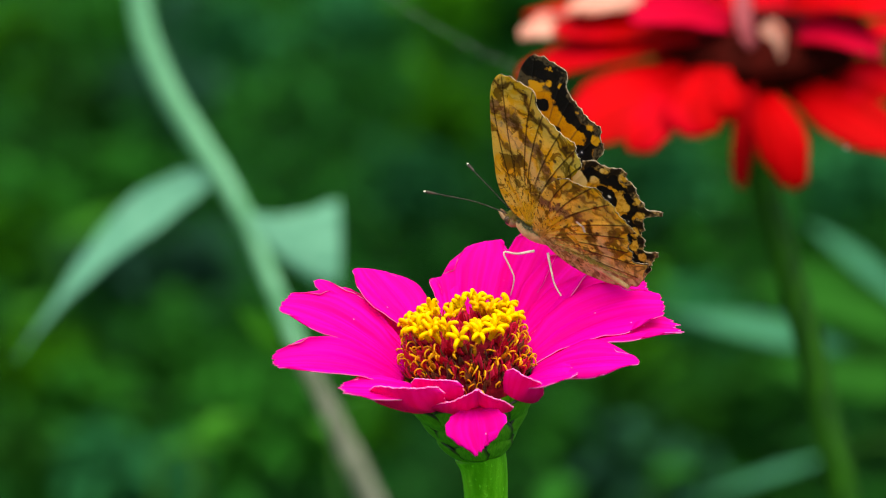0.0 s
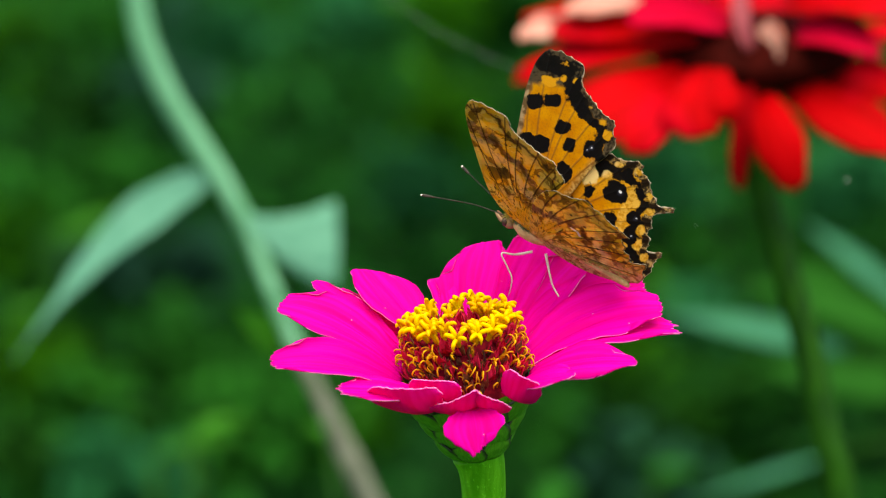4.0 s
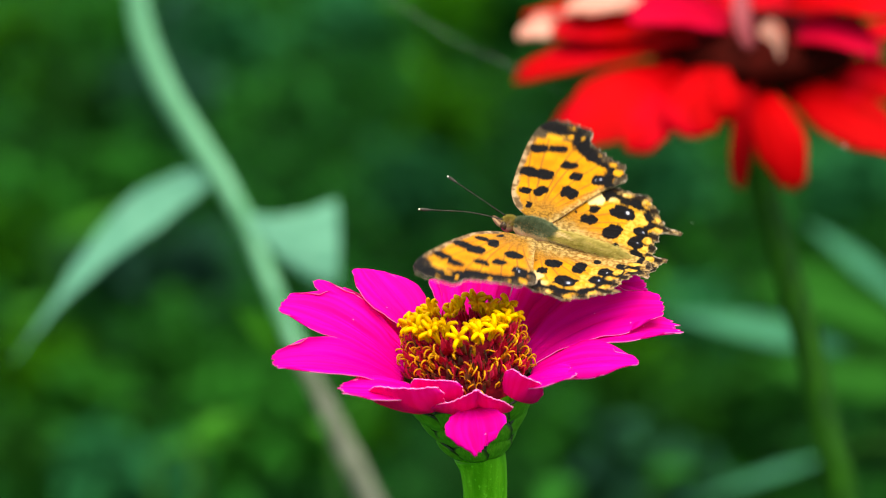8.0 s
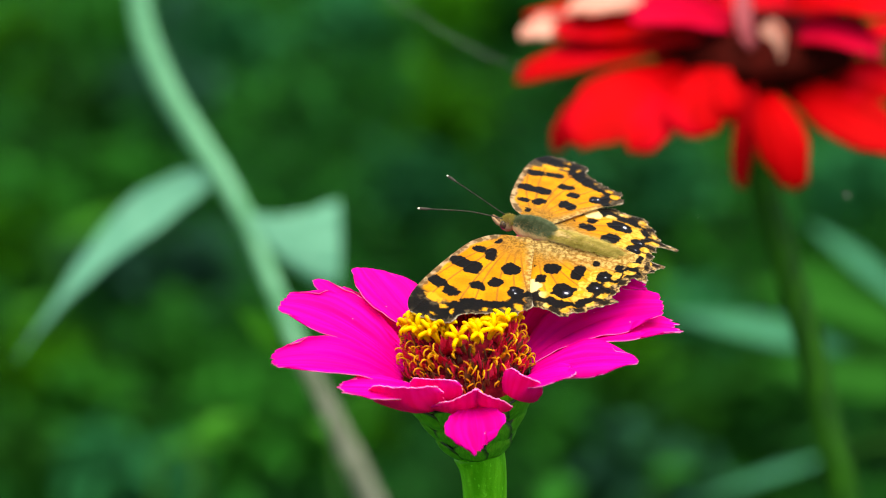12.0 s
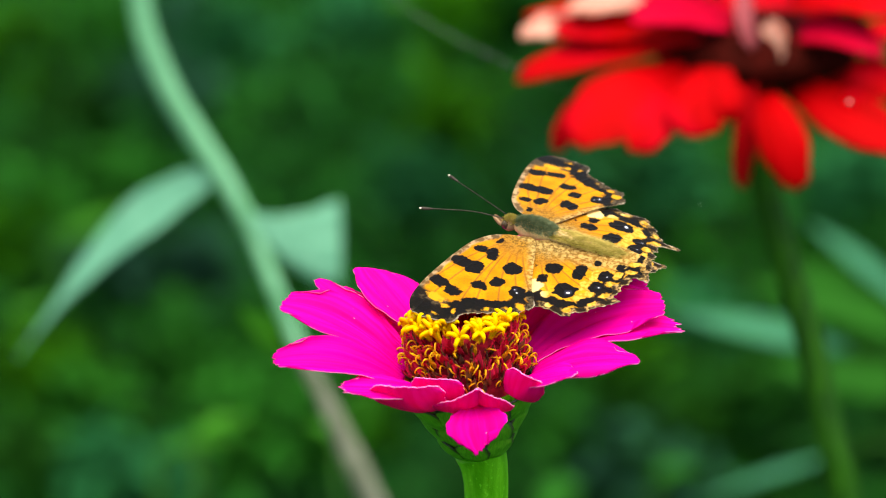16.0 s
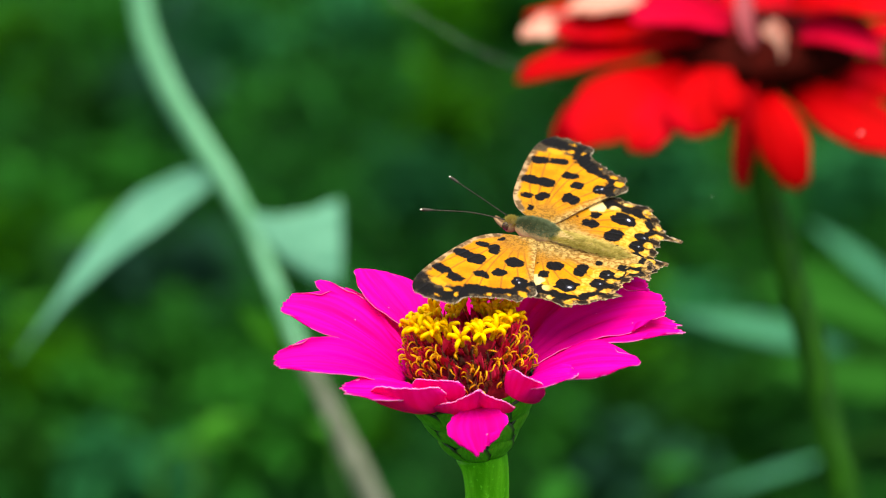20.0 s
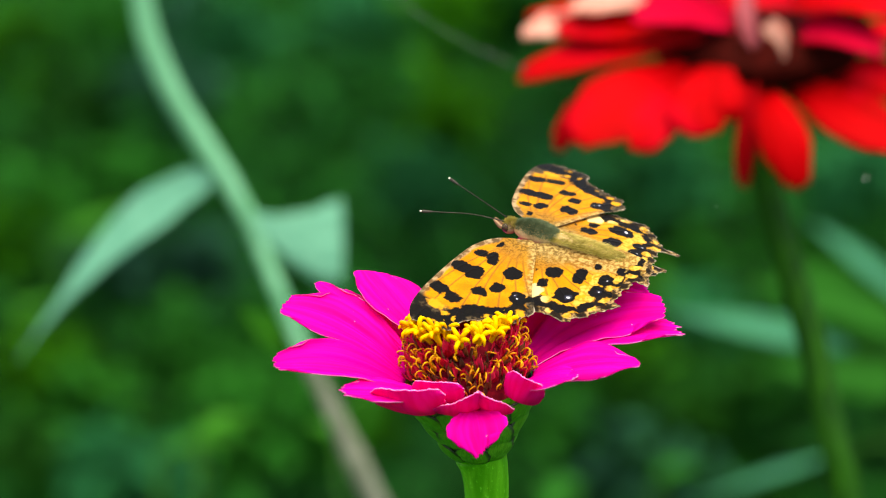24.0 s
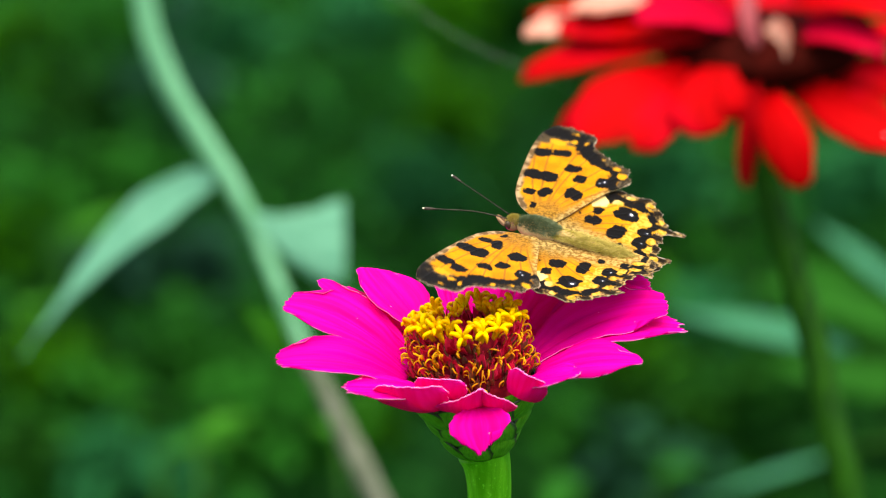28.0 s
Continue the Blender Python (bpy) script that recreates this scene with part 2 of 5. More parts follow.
def ventral_paint(name, hind):
    """Bark-like under side: bands that follow the outer edge, gold and brown by turns, over a buff base with short strokes."""
    k = Paint(name)
    big, mid, fine = k.noise(110.0, 2.0, warp=0.5), k.noise(330.0, 3.0, warp=0.8), k.noise(900.0, 3.0)
    grain = k.noise(4000.0, 2.0)
    # how far in from the edge, in a wavy measure that breaks from cell to cell
    sector = k.t.nodes.new("ShaderNodeCombineXYZ")
    k.put(sector.inputs[0], k.math("MULTIPLY", k.attr("ray"), 7.0))
    cell = k.t.nodes.new("ShaderNodeTexNoise")
    cell.inputs["Scale"].default_value, cell.inputs["Detail"].default_value = 1.0, 1.0
    k.t.links.new(sector.outputs[0], cell.inputs["Vector"])
    depth = k.math("ADD", k.attr("edge"), k.math("MULTIPLY", k.math("SUBTRACT", mid, 0.5), 4.2))
    depth = k.math("ADD", depth, k.math("MULTIPLY", k.math("SUBTRACT", cell.outputs["Fac"], 0.5), 5.0))
    depth = k.math("ADD", depth, k.math("MULTIPLY", k.math("SUBTRACT", fine, 0.5), 1.2))

    def belt(lo, hi, soft=0.5):
        return k.math("MULTIPLY", k.step(depth, lo - soft, lo + soft), k.step(depth, hi + soft, hi - soft))

    def over(c, f, amount, colour):
        return k.mix(k.math("MULTIPLY", f, amount), c, colour)

    gold, buff, brown, olive = (0.92, 0.50, 0.022), (1.0, 0.64, 0.11), (0.085, 0.036, 0.010), (0.20, 0.105, 0.008)
    lilac, pearl = (0.27, 0.135, 0.075), (0.84, 0.56, 0.27)
    c = k.mix(k.step(mid, 0.42, 0.56), gold, buff)
    c = over(c, k.step(k.noise(240.0, 4.0, warp=1.4, rough=0.6), 0.52, 0.57), 0.9, olive)
    if hind:
        c = over(c, belt(0.9, 1.6), 0.88, brown)
        c = over(c, belt(3.1, 4.0), 0.85, (0.22, 0.09, 0.018))
        c = over(c, belt(4.4, 6.6), 0.75, k.mix(k.step(k.attr("span"), 6.0, 10.0), pearl, buff))
        c = over(c, belt(6.6, 8.2), 0.88, k.mix(k.step(big, 0.42, 0.58), lilac, brown))
        inner = k.step(k.math("ADD", k.attr("span"), k.math("MULTIPLY", mid, 4.0)), 6.2, 1.8)
        c = over(c, inner, 0.80, k.mix(k.step(fine, 0.42, 0.58), (0.34, 0.18, 0.09), (0.86, 0.59, 0.29)))
    else:
        c = over(c, belt(1.7, 2.7, 0.35), 0.88, (0.05, 0.022, 0.008))
        c = over(c, belt(6.4, 8.6), 0.88, k.mix(k.step(fine, 0.40, 0.60), brown, lilac))
        c = over(c, belt(9.2, 11.0), 0.55, pearl)
        c = over(c, belt(11.9, 13.2), 0.85, k.mix(k.step(mid, 0.45, 0.55), olive, brown))
    # short strokes across the rays, thick near the body only
    polar = k.t.nodes.new("ShaderNodeCombineXYZ")
    bent = k.math("ADD", k.attr("root"), k.math("MULTIPLY", k.math("SUBTRACT", mid, 0.5), 4.0))
    k.put(polar.inputs[0], k.math("MULTIPLY", bent, 1.2))
    k.put(polar.inputs[1], k.math("MULTIPLY", k.attr("ray"), 16.0))
    dash = k.t.nodes.new("ShaderNodeTexNoise")
    dash.inputs["Scale"].default_value, dash.inputs["Detail"].default_value, dash.inputs["Distortion"].default_value = 1.0, 1.0, 0.7
    k.t.links.new(polar.outputs[0], dash.inputs["Vector"])
    stroke = k.math("MULTIPLY", k.step(dash.outputs["Fac"], 0.60, 0.64), k.math("MAXIMUM", k.step(k.attr("root"), 15.0, 8.0), 0.25))
    c = over(c, stroke, 0.80, (0.05, 0.022, 0.006))
    c = over(c, k.math("MULTIPLY", k.step(k.attr("vein"), 0.22, 0.08), k.math("MAXIMUM", k.step(k.attr("root"), 5.0, 11.0), 0.15)), 0.85, (0.05, 0.022, 0.007))
    c = over(c, k.step(k.attr("pupil"), -0.1, 0.15), 0.9, (0.05, 0.03, 0.02))
    c = over(c, k.step(k.noise(2400.0, 2.5), 0.56, 0.66), 0.15, (0.24, 0.11, 0.02))
    if hind:
        c = over(c, k.step(k.attr("comma"), -0.05, 0.08), 0.9, (0.95, 0.90, 0.82))
    c = k.mix(k.step(k.attr("edge"), 0.35, 0.12), c, (0.05, 0.035, 0.02))
    return k.done(c, 0.65, k.math("ADD", k.math("ADD", grain, stroke), k.step(k.attr("vein"), 0.3, 0.0)), 0.45, 0.00025, 0.42, thin_colour=k.lighter(c), spec=0.06)


FORE_TOP, HIND_TOP = dorsal_paint("forewing_upper_side", False), dorsal_paint("hindwing_upper_side", True)
FORE_LOW, HIND_LOW = ventral_paint("forewing_under_side", False), ventral_paint("hindwing_under_side", True)


def ground_paint():
    k = Paint("weedy_soil")
    a, b = k.noise(3.0, 5.0), k.noise(40.0, 4.0)
    c = k.mix(k.step(b, 0.35, 0.7), (0.012, 0.095, 0.011), (0.018, 0.125, 0.012))
    c = k.mix(k.step(a, 0.5, 0.7), c, (0.03, 0.05, 0.018))
    return k.done(c, 0.9, b, 0.6, 0.01, spec=0.2)


def thicket_paint(name, a, b, d):
    """Leaves of many plants: each a little different, in drifts of darker and fresher green."""
    k = Paint(name)
    c = k.mix(k.island(), a, b)
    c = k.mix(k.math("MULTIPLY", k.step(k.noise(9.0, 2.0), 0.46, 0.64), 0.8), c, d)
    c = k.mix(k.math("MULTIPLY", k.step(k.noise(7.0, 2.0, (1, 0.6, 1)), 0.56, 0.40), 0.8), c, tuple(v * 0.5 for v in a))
    return k.done(c, 0.5, k.noise(120.0, 2.0), 0.3, 0.002, 0.3, spec=0.02)


GROUND = ground_paint()
# One foliage in three tones: brighter and dimmer parts of the bed put into colour.
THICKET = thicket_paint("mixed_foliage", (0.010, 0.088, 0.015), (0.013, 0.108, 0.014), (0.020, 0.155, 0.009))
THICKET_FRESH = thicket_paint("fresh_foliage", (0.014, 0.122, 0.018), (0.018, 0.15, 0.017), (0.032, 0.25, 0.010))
THICKET_SHADED = thicket_paint("shade_toned_foliage", (0.006, 0.050, 0.009), (0.008, 0.064, 0.009), (0.013, 0.11, 0.007))
CLUMP_LIME = thicket_paint("yellow_green_foliage", (0.022, 0.14, 0.003), (0.034, 0.17, 0.003), (0.045, 0.20, 0.002))
CLUMP_GREEN = thicket_paint("bright_green_foliage", (0.016, 0.14, 0.012), (0.024, 0.18, 0.016), (0.032, 0.21, 0.018))
# Dim spots of the bed: shade put into the leaf colour.
CLUMP_SHADED = thicket_paint("shaded_dark_foliage", (0.006, 0.055, 0.006), (0.009, 0.07, 0.007), (0.014, 0.08, 0.006))
CLUMP_BLUE = thicket_paint("dark_bluish_foliage", (0.016, 0.075, 0.042), (0.022, 0.09, 0.05), (0.02, 0.10, 0.045))
CLUMP_TEAL = thicket_paint("bluish_green_foliage", (0.012, 0.105, 0.032), (0.018, 0.14, 0.045), (0.02, 0.16, 0.05))


# ---- builders ----
def part(name, bm, mats, parent, label="", smooth=True):
    """Links a bmesh as one mesh object under a thing or a part."""
    me = bpy.data.meshes.new(name)
    bm.to_mesh(me)
    bm.free()
    return mesh_part(name, me, mats, parent, label, smooth)


def mesh_part(name, me, mats, parent, label="", smooth=True):
    if not me.materials:
        for m in mats if isinstance(mats, (list, tuple)) else [mats]:
            me.materials.append(m)
    if smooth:
        me.shade_smooth()
    ob = new(name, me)
    ob.parent = parent
    if label:
        tagged(ob, label)
    return ob


def thing(name, m, label, category, group=""):
    ob = new(name)
    ob.empty_display_size = 0.01
    ob.matrix_basis = m
    return tagged(ob, label, category, group)


def bezier(p, q, r, t):
    return p * (1 - t) ** 2 + q * 2 * t * (1 - t) + r * t * t


def blade(root, bend, tip, side, width, shape, cup=0.0, rip=0.0, notch=0.0, thick=0.25, nu=16, nv=12, twist=0.0, seed=0, blunt=1.0, skew=0.0):
    """A petal or leaf in millimetres with two skins and a rim. shape: half widths along it, 0 to 1; cup: how far its
    edges rise; rip: height of the lengthwise ridges; notch: ragged tip."""
    rng = random.Random(seed)
    root, bend, tip, side = (Vector(v) for v in (root, bend, tip, side))
    ph = [rng.uniform(0, 6.28) for _ in range(4)]
    bm = bmesh.new()
    lu, lv = bm.verts.layers.float.new("su"), bm.verts.layers.float.new("sv")
    rows = ([], [])
    for i in range(nu + 1):
        t = i / nu
        along = (bezier(root, bend, tip, min(t + 0.02, 1)) - bezier(root, bend, tip, max(t - 0.02, 0))).normalized()
        s = (side - along * side.dot(along)).normalized()
        n = s.cross(along)
        if twist:
            q = Matrix.Rotation(radians(twist) * t, 3, along)
            s, n = q @ s, q @ n
        k = t * (len(shape) - 1)
        j = min(int(k), len(shape) - 2)
        f = k - j
        f = f * f * (3 - 2 * f)
        half = width / 2 * (shape[j] * (1 - f) + shape[j + 1] * f)
        line = ([], [])
        for a in range(nv + 1):
            v = a / nv * 2 - 1
            tt = t - ((0.07 * v * v + 0.08 * v ** 6) * blunt + abs(skew) * (0.5 + 0.5 * v * (1 if skew > 0 else -1)) + notch * (0.5 + 0.5 * math.sin(v * 6 + ph[0])) * 0.8 + notch * 0.35 * math.sin(v * 11 + ph[1])) * t ** 5
            c = bezier(root, bend, tip, tt)
            lift = cup * v * v * half + rip * (math.sin(v * 11 + ph[2]) + 0.5 * math.sin(v * 23 + ph[3])) * math.sin(math.pi * min(t * 1.1, 1))
            lift += 0.05 * half * math.sin(t * 6 + v * 3 + ph[3]) * abs(v)
            wave = 1 + 0.03 * math.sin(t * 19 + ph[0]) * abs(v)
            for layer, off in ((0, thick / 2), (1, -thick / 2)):
                vert = bm.verts.new((c + s * (v * half * wave) + n * (lift + off)) * MM)
                vert[lu], vert[lv] = t, v
                line[layer].append(vert)
        rows[0].append(line[0])
        rows[1].append(line[1])
    for i in range(nu):
        for a in range(nv):
            f = bm.faces.new((rows[0][i][a], rows[0][i][a + 1], rows[0][i + 1][a + 1], rows[0][i + 1][a]))
            g = bm.faces.new((rows[1][i][a], rows[1][i + 1][a], rows[1][i + 1][a + 1], rows[1][i][a + 1]))
            g.material_index = 1
    ring = [(0, a) for a in range(nv)] + [(i, nv) for i in range(nu)] + [(nu, a) for a in range(nv, 0, -1)] + [(i, 0) for i in range(nu, 0, -1)]
    for (i, a), (j, b) in zip(ring, ring[1:] + ring[:1]):
        f = bm.faces.new((rows[0][i][a], rows[1][i][a], rows[1][j][b], rows[0][j][b]))
        f.material_index = 2
    bmesh.ops.recalc_face_normals(bm, faces=bm.faces)
    return bm


PETAL = (0.38, 0.56, 0.78, 0.94, 1.0, 0.95, 0.66)
NARROW = (0.24, 0.40, 0.62, 0.84, 1.0, 0.98, 0.68)
LONG = (0.5, 0.7, 0.9, 1.0, 1.0, 1.0, 0.75)
ROUND = (0.38, 0.56, 0.80, 0.97, 1.0, 0.86, 0.42)
FLAP = (0.7, 0.82, 0.92, 1.0, 1.0, 1.0, 0.96)
LEAFS = (0.28, 0.75, 1.0, 0.92, 0.66, 0.34, 0.03)
SCALE = (0.85, 1.0, 1.0, 0.92, 0.75, 0.45)


def tube(points, radii, sides=8, bm=None, closed=True, unit=MM):
    """A round rod through points (millimetres), smoothed, with a radius at each."""
    bm = bm or bmesh.new()
    P = [Vector(p) for p in points]
    fine = []
    for i in range(len(P) - 1):
        a, b, c, d = P[max(i - 1, 0)], P[i], P[i + 1], P[min(i + 2, len(P) - 1)]
        steps = 4
        for k in range(steps):
            t = k / steps
            v = 0.5 * (2 * b + (c - a) * t + (2 * a - 5 * b + 4 * c - d) * t * t + (3 * b - a - 3 * c + d) * t ** 3)
            fine.append((v, radii[i] * (1 - t) + radii[i + 1] * t))
    fine.append((P[-1], radii[-1]))
    ref = Vector((0.3, 0.2, 1)) if abs((P[-1] - P[0]).normalized().z) < 0.9 else Vector((1, 0.2, 0))
    rings = []
    for i, (c, r) in enumerate(fine):
        d = (fine[min(i + 1, len(fine) - 1)][0] - fine[max(i - 1, 0)][0]).normalized()
        s = d.cross(ref).normalized()
        n = d.cross(s)
        rings.append([bm.verts.new((c + (s * math.cos(6.2832 * k / sides) + n * math.sin(6.2832 * k / sides)) * r) * unit) for k in range(sides)])
    for a, b in zip(rings, rings[1:]):
        for k in range(sides):
            bm.faces.new((a[k], a[(k + 1) % sides], b[(k + 1) % sides], b[k]))
    if closed:
        bm.faces.new(rings[0][::-1])
        bm.faces.new(rings[-1])
    return bm


def blob(centre, size, turn=(0, 0, 0), rough=0.0, bm=None, seg=20, rings=14, seed=0):
    """A rounded, slightly uneven body in millimetres."""
    rng = random.Random(seed)
    bm = bm or bmesh.new()
    m = pose(*[c * MM for c in centre], *turn) @ Matrix.Diagonal((*[s * MM for s in size], 1))
    made = bmesh.ops.create_uvsphere(bm, u_segments=seg, v_segments=rings, radius=1)["verts"]
    for v in made:
        v.co *= 1 + rough * rng.uniform(-1, 1)
        v.co = m @ v.co
    return bm


# ---- the setting ----
bm = bmesh.new()
bmesh.ops.create_grid(bm, x_segments=60, y_segments=60, size=60)
for v in bm.verts:
    v.co.z = 0.015 * noise.noise(v.co * 0.9) - 0.02
me = bpy.data.meshes.new("ground")
bm.to_mesh(me)
bm.free()
me.materials.append(GROUND)
tagged(new("ground", me), "dark weedy soil of the flower bed", "ground", kind="structure")


# ---- the pink zinnia and its parts; origin at the base of the disc ----
zinnia = thing("zinnia", pose(0, 0, 0.62), "magenta zinnia with a yellow and crimson centre, green stem", "flower", "zinnias")
AXIS = pose(0, 0, 0, 6, -7.5, 0)


def petal_mesh(root, bend, tip, side, width, shape, cup, curl_a, curl_b, notch, skew, seed, thick=0.14, nu=34, nv=26):
    """A ray petal in millimetres: two ribbed skins and a swollen rim. cup: how far the section bends, in radians at its
    edges; curl_a, curl_b: degrees by which either long edge rolls; notch: raggedness of the tip; skew: its slant."""
    rng = random.Random(seed)
    root, bend, tip, side = (Vector(v) for v in (root, bend, tip, side))
    ph = [rng.uniform(0, 6.28) for _ in range(6)]
    rib = [rng.uniform(0.6, 1.3) for _ in range(9)]
    bm = bmesh.new()
    lu, lv = bm.verts.layers.float.new("su"), bm.verts.layers.float.new("sv")
    rows = ([], [])
    small = min(1.0, (tip - root).length / 22) ** 2
    for i in range(nu + 1):
        t = i / nu
        k = t * (len(shape) - 1)
        j = min(int(k), len(shape) - 2)
        f = k - j
        f = f * f * (3 - 2 * f)
        half = width / 2 * (shape[j] * (1 - f) + shape[j + 1] * f) * (1 + 0.025 * math.sin(t * 13 + ph[0]))
        # the section, as a bending line from the midrib to either edge
        lines = {}
        for sgn, curl in ((-1, curl_a), (1, curl_b)):
            u = w = 0.0
            pts = [(0.0, 0.0)]
            n = nv // 2
            for q in range(n):
                v = (q + 0.5) / n
                e = max(0.0, (v - 0.45) / 0.55)
                th = cup * v + radians(curl) * e * e * min(1.0, t * 1.6)
                th += 0.22 * math.sin(t * 9 + ph[1] + sgn) * v ** 3 * t
                u += half / n * math.cos(th)
                w += half / n * math.sin(th)
                pts.append((u * sgn, w))
            lines[sgn] = pts
        cross = lines[-1][:0:-1] + lines[1]
        line = ([], [])
        for a, (u, w) in enumerate(cross):
            v = a / nv * 2 - 1
            rag = 0.5 + 0.5 * math.sin(v * 7 + ph[2]) * math.cos(v * 3.1 + ph[3])
            slant = abs(skew) * (0.5 + 0.5 * v * (1 if skew > 0 else -1))
            short = slant + 0.06 * v * v + 0.13 * v ** 8 + notch * rag + notch * 0.4 * abs(math.sin(v * 9 + ph[4])) + notch * 0.35 * math.sin(v * 29 + ph[5])
            tt = t - min(short, 0.6) * t ** (1.5 if abs(skew) > 0.2 else 2.8)
            c = bezier(root, bend, tip, tt)
            along = (bezier(root, bend, tip, min(tt + 0.02, 1.02)) - bezier(root, bend, tip, tt - 0.02)).normalized()
            s = (side - along * side.dot(along)).normalized()
            n = s.cross(along)
            groove = -(rib[0] * math.exp(-((v - 0.30 + 0.12 * rib[2]) / 0.10) ** 2) + rib[1] * math.exp(-((v + 0.42 - 0.12 * rib[3]) / 0.10) ** 2)) * 0.75 * (1 - 0.7 * t) * small
            ridge = 0.035 * sum(rib[m] * math.cos(6.2832 * (m + 1) * 1.15 * v + ph[m % 6]) for m in range(2, 6)) / 3 * small
            lift = (groove + ridge) * math.sin(math.pi * min(t * 0.95 + 0.04, 1)) + 0.10 * math.sin(t * 8 + v * 4 + ph[3]) * t
            brim = 1.0 + 0.5 * max(0.0, 1 - (1 - abs(v)) * 12) + (0.4 if i >= nu - 1 else 0)
            for layer, off in ((0, thick / 2), (1, -thick / 2)):
                vert = bm.verts.new((c + s * u + n * (w + lift + off * brim)) * MM)
                vert[lu], vert[lv] = t, v
                line[layer].append(vert)
        rows[0].append(line[0])
        rows[1].append(line[1])
    for i in range(nu):
        for a in range(nv):
            bm.faces.new((rows[0][i][a], rows[0][i][a + 1], rows[0][i + 1][a + 1], rows[0][i + 1][a]))
            bm.faces.new((rows[1][i][a], rows[1][i + 1][a], rows[1][i + 1][a + 1], rows[1][i][a + 1])).material_index = 1
    ring = [(0, a) for a in range(nv)] + [(i, nv) for i in range(nu)] + [(nu, a) for a in range(nv, 0, -1)] + [(i, 0) for i in range(nu, 0, -1)]
    for (i, a), (j, b) in zip(ring, ring[1:] + ring[:1]):
        bm.faces.new((rows[0][i][a], rows[1][i][a], rows[1][j][b], rows[0][j][b])).material_index = 2
    bmesh.ops.recalc_face_normals(bm, faces=bm.faces)
    return bm


